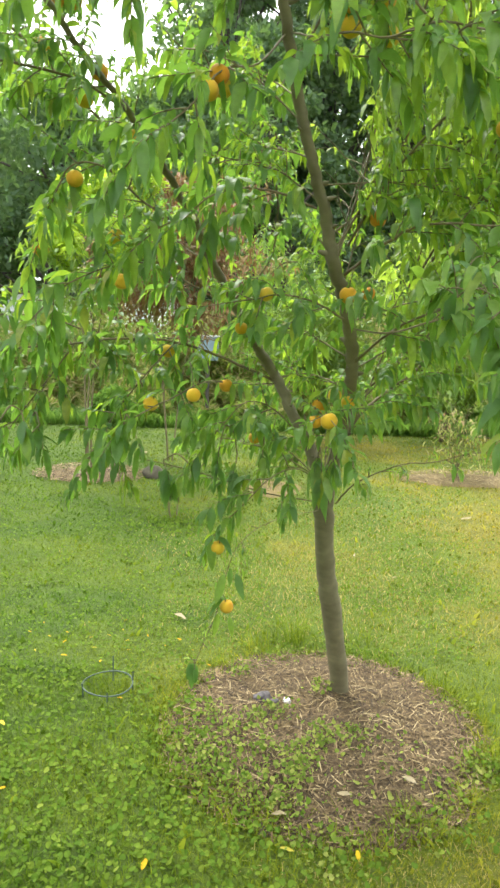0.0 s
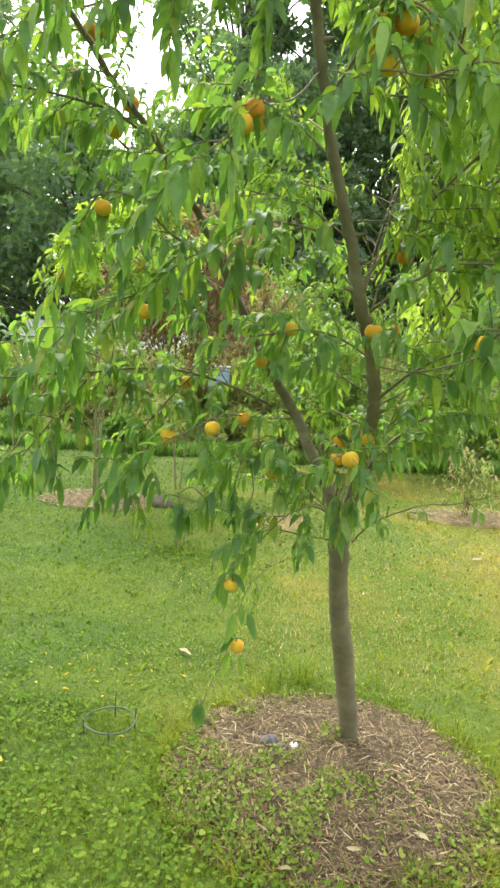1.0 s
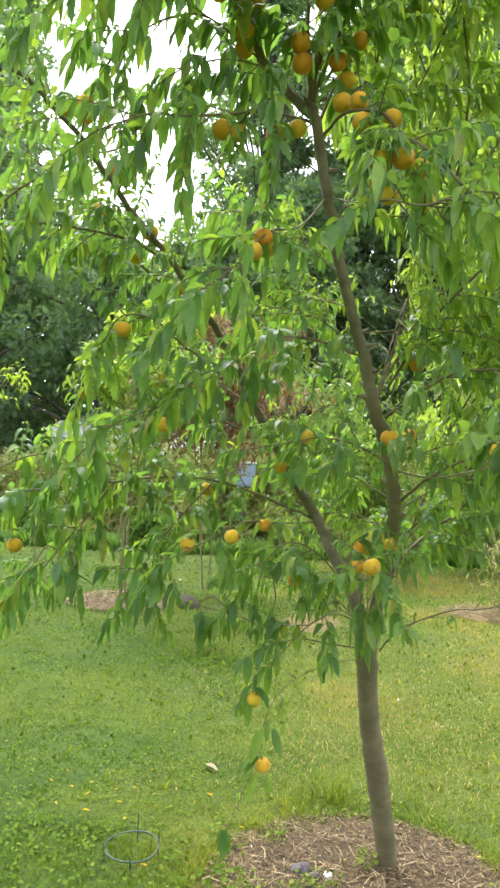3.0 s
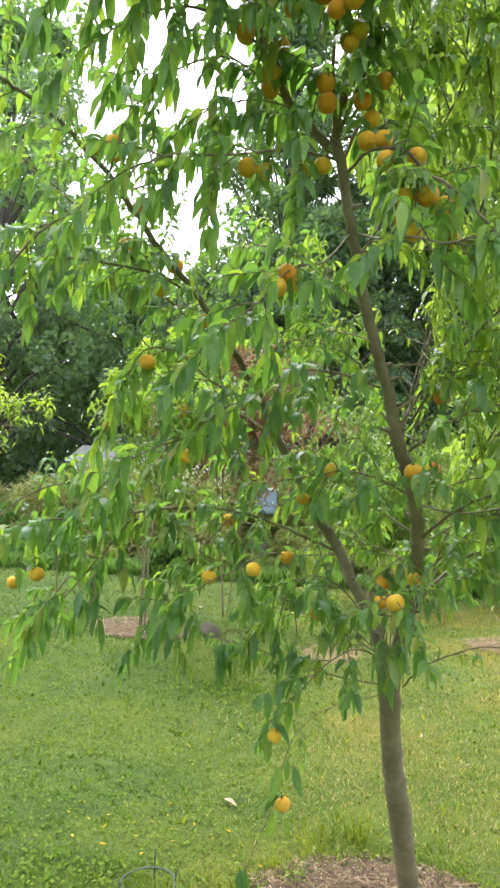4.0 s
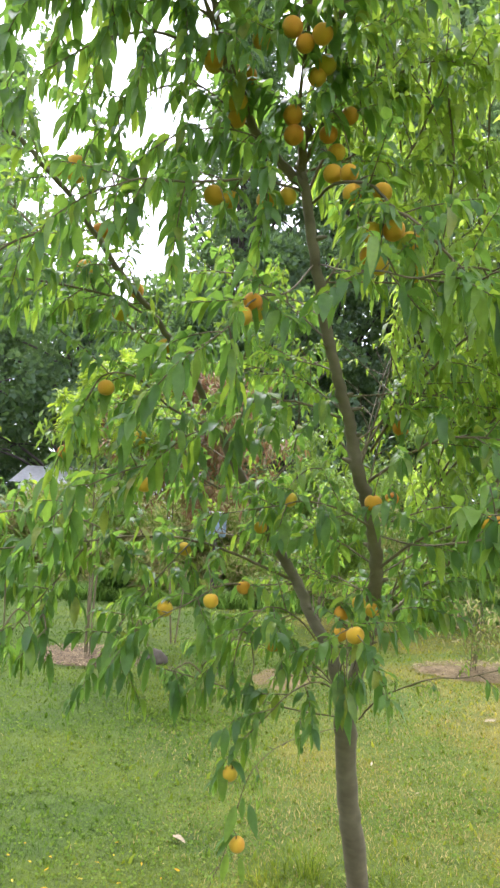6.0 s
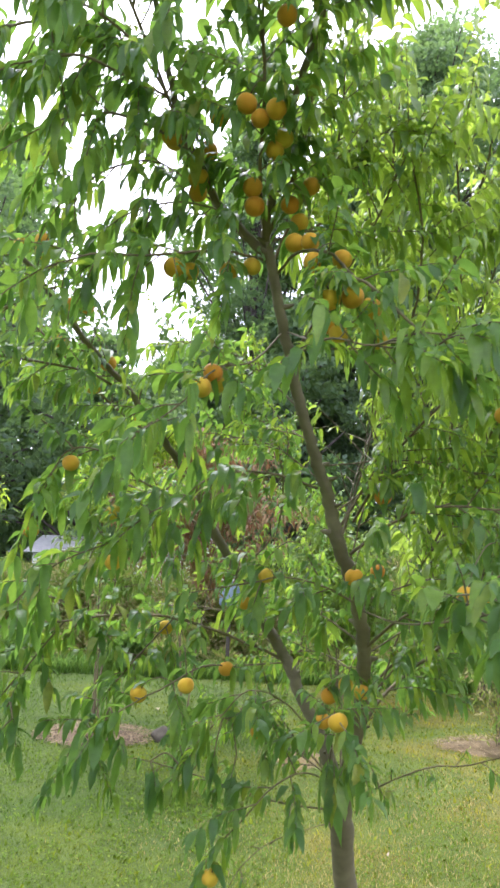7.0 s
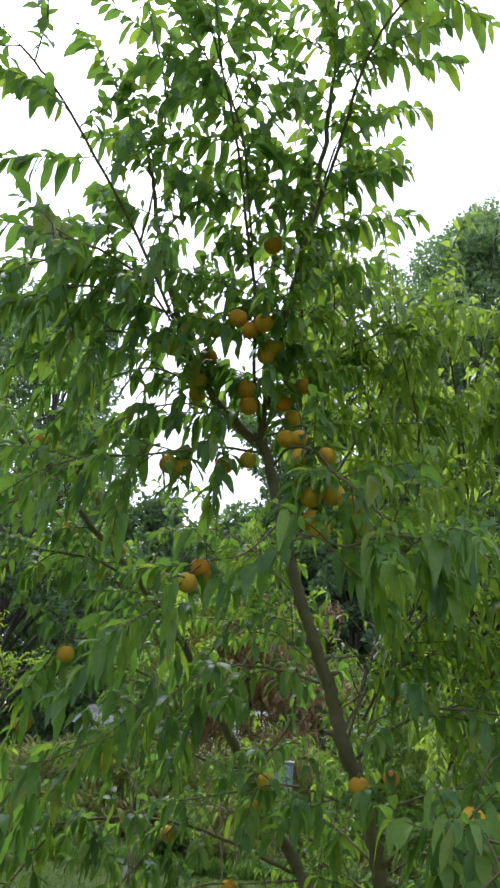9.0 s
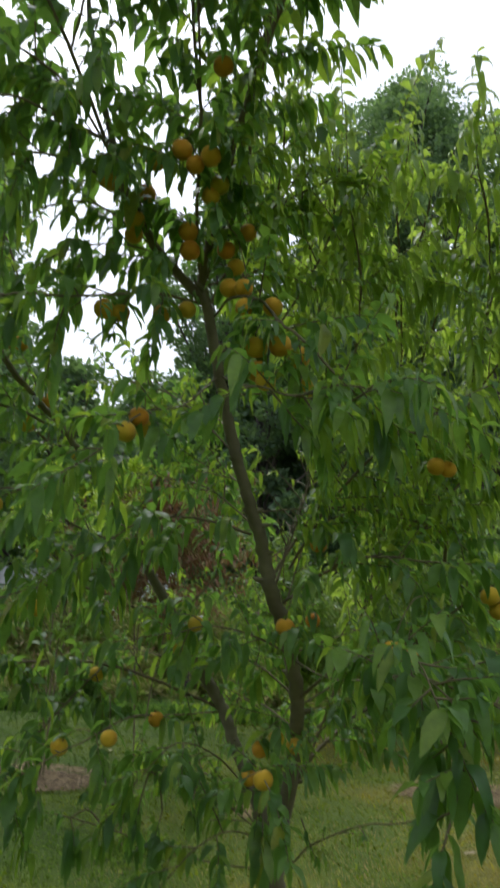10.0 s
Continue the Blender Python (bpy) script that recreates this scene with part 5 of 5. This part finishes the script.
# ---- grass, clover, weeds ----
def bed_inside(x, y, grow=0.0):
    hit = np.zeros(len(x), bool)
    grow = grow - np.abs(rng.normal(size=len(x))) * (0.03 + 0.02 * y)
    for k, (bx, by, r) in enumerate(BEDS):
        ry = (r, 0.5, 0.42)[k]
        hit |= ((x - bx) / (r * 0.97 + grow)) ** 2 + ((y - by) / (ry * 0.97 + grow)) ** 2 < 1
    return hit | (((x - SOIL[0]) / SOIL[2]) ** 2 + ((y - SOIL[1]) / SOIL[3]) ** 2 < 0.95)


def field(n, y0, y1, half0, half1, x_mid=0.1):
    """Places over a strip of lawn that widens with distance."""
    y = rng.uniform(y0, y1, n) + rng.normal(size=n) * 0.12 * (y1 - y0) * (rng.uniform(size=n) < 0.4)
    half = half0 + (half1 - half0) * (y - y0) / (y1 - y0)
    x = x_mid + rng.uniform(-1, 1, n) * half * (1 + 0.3 * np.abs(rng.normal(size=n)))
    return x, y


def heights(x, y):
    return np.array([bumps(a, b) for a, b in zip(x, y)])


def blades(x, y, high, wide):
    n = len(x)
    a = rng.uniform(0, 6.28, n)
    lean = rng.uniform(0.3, 1.5, n) * high
    side = np.stack([-np.sin(a), np.cos(a), np.zeros(n)], 1) * wide[:, None] / 2
    way = np.stack([np.cos(a), np.sin(a), np.zeros(n)], 1) * lean[:, None]
    root = np.stack([x, y, heights(x, y) - 0.004], 1)
    up = np.array([0, 0, 1.0]) * high[:, None]
    v = np.stack([root - side, root + side, root + way * 0.35 + up * 0.6 - side * 0.8, root + way * 0.35 + up * 0.6 + side * 0.8, root + way + up * 0.95], 1).reshape(-1, 3)
    k = (np.arange(n) * 5)[:, None]
    f = np.concatenate([k + (0, 1, 3), k + (0, 3, 2), k + (2, 3, 4)])
    return v, f


grass = Heap()
STRIPS = ((58000, 1.4, 3.2, 1.1, 1.7, 0.026, 0.0031), (66000, 3.2, 6.0, 1.7, 3.0, 0.022, 0.0036), (54000, 6.0, 13.0, 3.0, 6.4, 0.024, 0.009), (18000, -3.0, 12.0, 6.0, 7.0, 0.035, 0.02))
for n, y0, y1, h0, h1, high, wide in STRIPS:
    x, y = field(n, y0, y1, h0, h1)
    keep = ~bed_inside(x, y, -0.04) | ((y > 5) & (~bed_inside(x, y, -0.14) | (rng.uniform(size=len(x)) < 0.25)))
    x, y = x[keep], y[keep]
    grass.add(*blades(x, y, high * rng.uniform(0.5, 1.3, len(x)), wide * rng.uniform(0.6, 1.3, len(x))))
for cx, cy, r, n, tall in ((0.42, 3.62, 0.08, 110, 0.17), (0.25, 3.58, 0.12, 60, 0.10), (0.75, 3.58, 0.15, 70, 0.09), (0.95, 3.35, 0.12, 60, 0.08), (-0.46, 3.1, 0.10, 70, 0.07), (0.68, 3.02, 0.05, 25, 0.06), (1.15, 3.1, 0.12, 60, 0.08), (-0.15, 2.9, 0.1, 60, 0.07), (-0.5, 5.9, 0.15, 90, 0.09), (0.45, 2.2, 0.25, 160, 0.05), (0.85, 2.22, 0.25, 160, 0.05), (0.1, 2.45, 0.15, 80, 0.05), (1.1, 2.5, 0.12, 80, 0.05)):
    x, y = cx + rng.normal(size=n) * r * 0.6, cy + rng.normal(size=n) * r * 0.6
    grass.add(*blades(x, y, tall * rng.uniform(0.4, 1.1, n), 0.0045 * rng.uniform(0.7, 1.3, n)))
for _ in range(120):
    a, n = rng.uniform(0, 6.28), 26
    out = rng.uniform(0.57, 0.7) if math.sin(a) < -0.3 else rng.uniform(0.64, 0.7)
    x, y = BEDS[0][0] + out * math.cos(a) + rng.normal(size=n) * 0.035, BEDS[0][1] + out * math.sin(a) + rng.normal(size=n) * 0.03
    grass.add(*blades(x, y, rng.uniform(0.02, 0.07, n), 0.004 * rng.uniform(0.7, 1.3, n)))
tagged(new("grass", grass.mesh("grass", M_GRASS, False)), "short mown grass with yellowing blades", "grass", kind="stuff")
verge = Heap()
x, y = rng.uniform(-7, 8, 16000), 11.4 + np.abs(rng.normal(size=16000)) * 0.35
verge.add(*blades(x, y, rng.uniform(0.06, 0.32, 16000), rng.uniform(0.01, 0.022, 16000)))
tagged(new("tall_grass", verge.mesh("tall_grass", M_HEDGE, False)), "unmown green grass along the edge of the brush", "grass", kind="stuff")


straw = Heap()
for cx, cy, r, n in ((0.95, 4.0, 0.45, 1800), (1.5, 4.7, 0.6, 2400), (0.5, 4.6, 0.4, 1500), (1.2, 5.8, 0.7, 2200), (0.2, 3.9, 0.3, 800), (2.0, 6.6, 0.7, 1800), (0.47, 7.3, 0.24, 800), (0.9, 2.05, 0.2, 700), (0.55, 1.95, 0.2, 600), (-0.2, 5.2, 0.4, 700), (2.2, 10.5, 1.2, 1600)):
    x, y = cx + rng.normal(size=n) * r, cy + rng.normal(size=n) * r * 0.8
    keep = ~bed_inside(x, y, -0.04) | (y > 5)
    x, y = x[keep], y[keep]
    straw.add(*blades(x, y, 0.024 * rng.uniform(0.4, 1.3, len(x)), (0.0025 + 0.0006 * y) * rng.uniform(0.6, 1.3, len(x))))
tagged(new("dry_grass", straw.mesh("dry_grass", M_STRAW, False)), "straw-coloured dry blades thinning the lawn", "grass", kind="stuff")


def round_leaves(x, y, z, size, tilt=0.5):
    """Round clover and ivy leaves held level on their stalks."""
    n = len(x)
    c = np.stack([x, y, z], 1)
    nrm = unit(rng.normal(size=(n, 3)) * tilt + (0, 0, 1.0))
    e1 = unit(np.cross(nrm, rand_dirs(n)))
    e2 = np.cross(nrm, e1)
    ang = np.arange(8) * math.pi / 4
    rad = np.array([0.62, 1.0, 1.05, 0.92, 1.02, 0.92, 1.05, 1.0])
    ring_ = c[:, None] + size[:, None, None] * rad[None, :, None] * (np.cos(ang)[None, :, None] * e1[:, None] + np.sin(ang)[None, :, None] * e2[:, None]) + nrm[:, None] * size[:, None, None] * 0.22
    v = np.concatenate([c[:, None], ring_], 1).reshape(-1, 3)
    k = (np.arange(n) * 9)[:, None]
    f = np.concatenate([k + (0, 1 + i, 1 + (i + 1) % 8) for i in range(8)])
    return v, f


def patchy(x, y, seed, level):
    return np.array([noise.noise((a * 1.7, b * 1.7, seed)) + 0.5 * noise.noise((a * 5, b * 5, seed)) for a, b in zip(x, y)]) > level


clover = Heap()
x, y = field(22000, 1.4, 3.3, 1.1, 1.6, -0.1)
edge = 0.2 - 0.3 * (y - 2.2) + rng.normal(size=len(x)) * 0.18
keep = ~bed_inside(x, y, -0.06) & (((x < edge) & (rng.uniform(size=len(x)) < 1.0 - 0.55 * (y - 1.8))) | patchy(x, y, 3, 0.25)) & (np.hypot(x + 0.46, y - 3.07) > 0.14)
x, y = x[keep], y[keep]
clover.add(*round_leaves(x, y, heights(x, y) + rng.uniform(0.008, 0.042, len(x)), rng.uniform(0.004, 0.0125, len(x)), 0.6))
x, y = field(34000, 3.2, 8.5, 1.6, 3.8)
keep = ~bed_inside(x, y) & (patchy(x, y, 6, 0.1) | ((x < 0.3) & patchy(x, y, 9, -0.15)))
x, y = x[keep], y[keep]
clover.add(*round_leaves(x, y, heights(x, y) + rng.uniform(0.004, 0.018, len(x)), rng.uniform(0.004, 0.0095, len(x)), 0.5))
x, y = -0.45 + rng.normal(size=420) * 0.22, 5.85 + rng.normal(size=420) * 0.22
clover.add(*round_leaves(x, y, heights(x, y) + rng.uniform(0.01, 0.04, 420), rng.uniform(0.008, 0.016, 420), 0.8))
for cx, cy, r, n in ((-0.06, 2.72, 0.13, 150), (0.04, 2.46, 0.15, 190), (-0.06, 2.96, 0.08, 50), (0.2, 2.24, 0.14, 140), (0.55, 2.12, 0.2, 120), (0.95, 2.26, 0.18, 110), (1.14, 2.62, 0.1, 80)):
    x, y = cx + rng.normal(size=n) * r * 0.6, cy + rng.normal(size=n) * r * 0.6
    z = np.array([mulch_height(p, q, BEDS[0]) for p, q in zip(x, y)]) + rng.uniform(0.012, 0.045, n)
    clover.add(*round_leaves(x, y, z, rng.uniform(0.004, 0.0125, n), 0.7))
tagged(new("clover", clover.mesh("clover", M_CLOVER, True)), "patches of round-leaved clover and ground ivy in the lawn", "clover", kind="stuff")

weeds = Heap()
CLUMPS = ((0.30, 2.86, 0.07, 70, 0.05), (0.22, 2.80, 0.06, 50, 0.04), (0.11, 2.70, 0.07, 70, 0.06), (0.37, 2.53, 0.06, 80, 0.08), (0.35, 2.42, 0.06, 90, 0.09), (0.32, 2.30, 0.06, 70, 0.07), (0.52, 2.72, 0.08, 60, 0.04), (0.64, 2.71, 0.08, 50, 0.04), (0.14, 3.23, 0.05, 45, 0.05), (0.50, 3.04, 0.04, 35, 0.07), (0.78, 2.24, 0.10, 60, 0.04), (0.42, 2.12, 0.10, 70, 0.04), (1.10, 3.0, 0.08, 40, 0.04), (1.10, 2.52, 0.09, 80, 0.05), (0.80, 2.62, 0.10, 30, 0.03), (0.92, 2.42, 0.08, 36, 0.03), (0.18, 2.36, 0.08, 50, 0.04), (0.60, 2.44, 0.12, 24, 0.03), (0.35, 3.46, 0.12, 60, 0.04), (0.62, 3.53, 0.12, 50, 0.04), (0.02, 2.86, 0.06, 46, 0.04), (-0.02, 2.6, 0.09, 70, 0.05), (0.06, 2.5, 0.09, 80, 0.05), (0.16, 2.46, 0.09, 60, 0.05), (0.24, 2.6, 0.05, 40, 0.06), (0.45, 2.62, 0.06, 50, 0.05))
for cx, cy, r, n, tall in CLUMPS:
    n = int(1.7 * n)
    x, y = cx + rng.normal(size=n) * r * 0.7, cy + rng.normal(size=n) * r * 0.7
    z = np.array([mulch_height(a, b, BEDS[0]) for a, b in zip(x, y)]) + 0.01 + tall * rng.uniform(0.1, 1.0, n)
    weeds.add(*round_leaves(x, y, z, rng.uniform(0.003, 0.0108, n), 0.9))
tagged(new("weeds", weeds.mesh("weeds", M_WEED, True)), "light green leafy weeds creeping over the mulch", "weeds", kind="stuff")


# ---- mulch: shredded strips ----
def strip_arrays(x, y, z, ln, wd):
    n = len(x)
    a, tilt = rng.uniform(0, 6.28, n), rng.uniform(-0.25, 0.25, n)
    w = np.stack([np.cos(a), np.sin(a), tilt], 1) * ln[:, None] / 2
    s = np.stack([-np.sin(a), np.cos(a), rng.uniform(-0.3, 0.3, n)], 1) * wd[:, None] / 2
    h = np.array([0, 0, 1.0]) * wd[:, None] * 0.35
    c = np.stack([x, y, z], 1)
    bow = np.array([0, 0, 1.0]) * (ln * rng.uniform(-0.03, 0.06, n))[:, None]
    v = np.stack([c - w - s, c - w + s * 0.6 + h, c + bow - s + h, c + bow + s, c + w - s * 0.4, c + w + s * 0.5 + h], 1).reshape(-1, 3)
    k = (np.arange(n) * 6)[:, None]
    return v, np.concatenate([k + (0, 1, 3, 2), k + (2, 3, 5, 4)])


strips, dry_strips = Heap(), Heap()
for (bx, by, r), ry, n in zip(BEDS, (0.68, 0.5, 0.42), (16000, 2600, 2600)):
    a, s = rng.uniform(0, 6.28, n), np.sqrt(rng.uniform(0, 1, n)) * 1.02
    x, y = bx + r * s * np.cos(a), by + ry * s * np.sin(a)
    z = np.array([mulch_height(p, q, (bx, by, r)) for p, q in zip(x, y)]) + rng.uniform(0.0, 0.016, n)
    far = 1.0 if by < 5 else 1.6
    (strips if by < 5 else dry_strips).add(*strip_arrays(x, y, z + 0.004 * far, far * (0.012 + 0.085 * rng.uniform(0, 1, n) ** 2.2), far * rng.uniform(0.0014, 0.0056, n)))
tagged(new("mulch_strips", strips.mesh("mulch_strips", M_CHIP, False)), "shredded brown wood mulch strips", "mulch", kind="stuff")
tagged(new("dry_mulch_strips", dry_strips.mesh("dry_mulch_strips", M_CHIP_DRY, False)), "pale dry shredded mulch strips in the two far beds", "mulch", kind="stuff")

chip_kinds = []
for k in range(5):
    v, f = strip_arrays(np.zeros(1), np.zeros(1), np.zeros(1), np.array([0.04 + 0.012 * k]), np.array([0.0042]))
    chip_kinds.append(mesh_arrays("wood_chip", v, f, M_CHIP_PART))
for k in range(260):
    a, s = rng.uniform(0, 6.28), math.sqrt(rng.uniform(0, 1)) * 0.98
    x, y = BEDS[0][0] + BEDS[0][2] * s * math.cos(a), BEDS[0][1] + BEDS[0][2] * s * math.sin(a)
    ob = part("wood_chip", chip_kinds[k % 5], mulch_bed)
    ob.matrix_basis = pose(x, y, mulch_height(x, y, BEDS[0]) + 0.014, rng.uniform(-8, 8), rng.uniform(-8, 8), rng.uniform(0, 360))
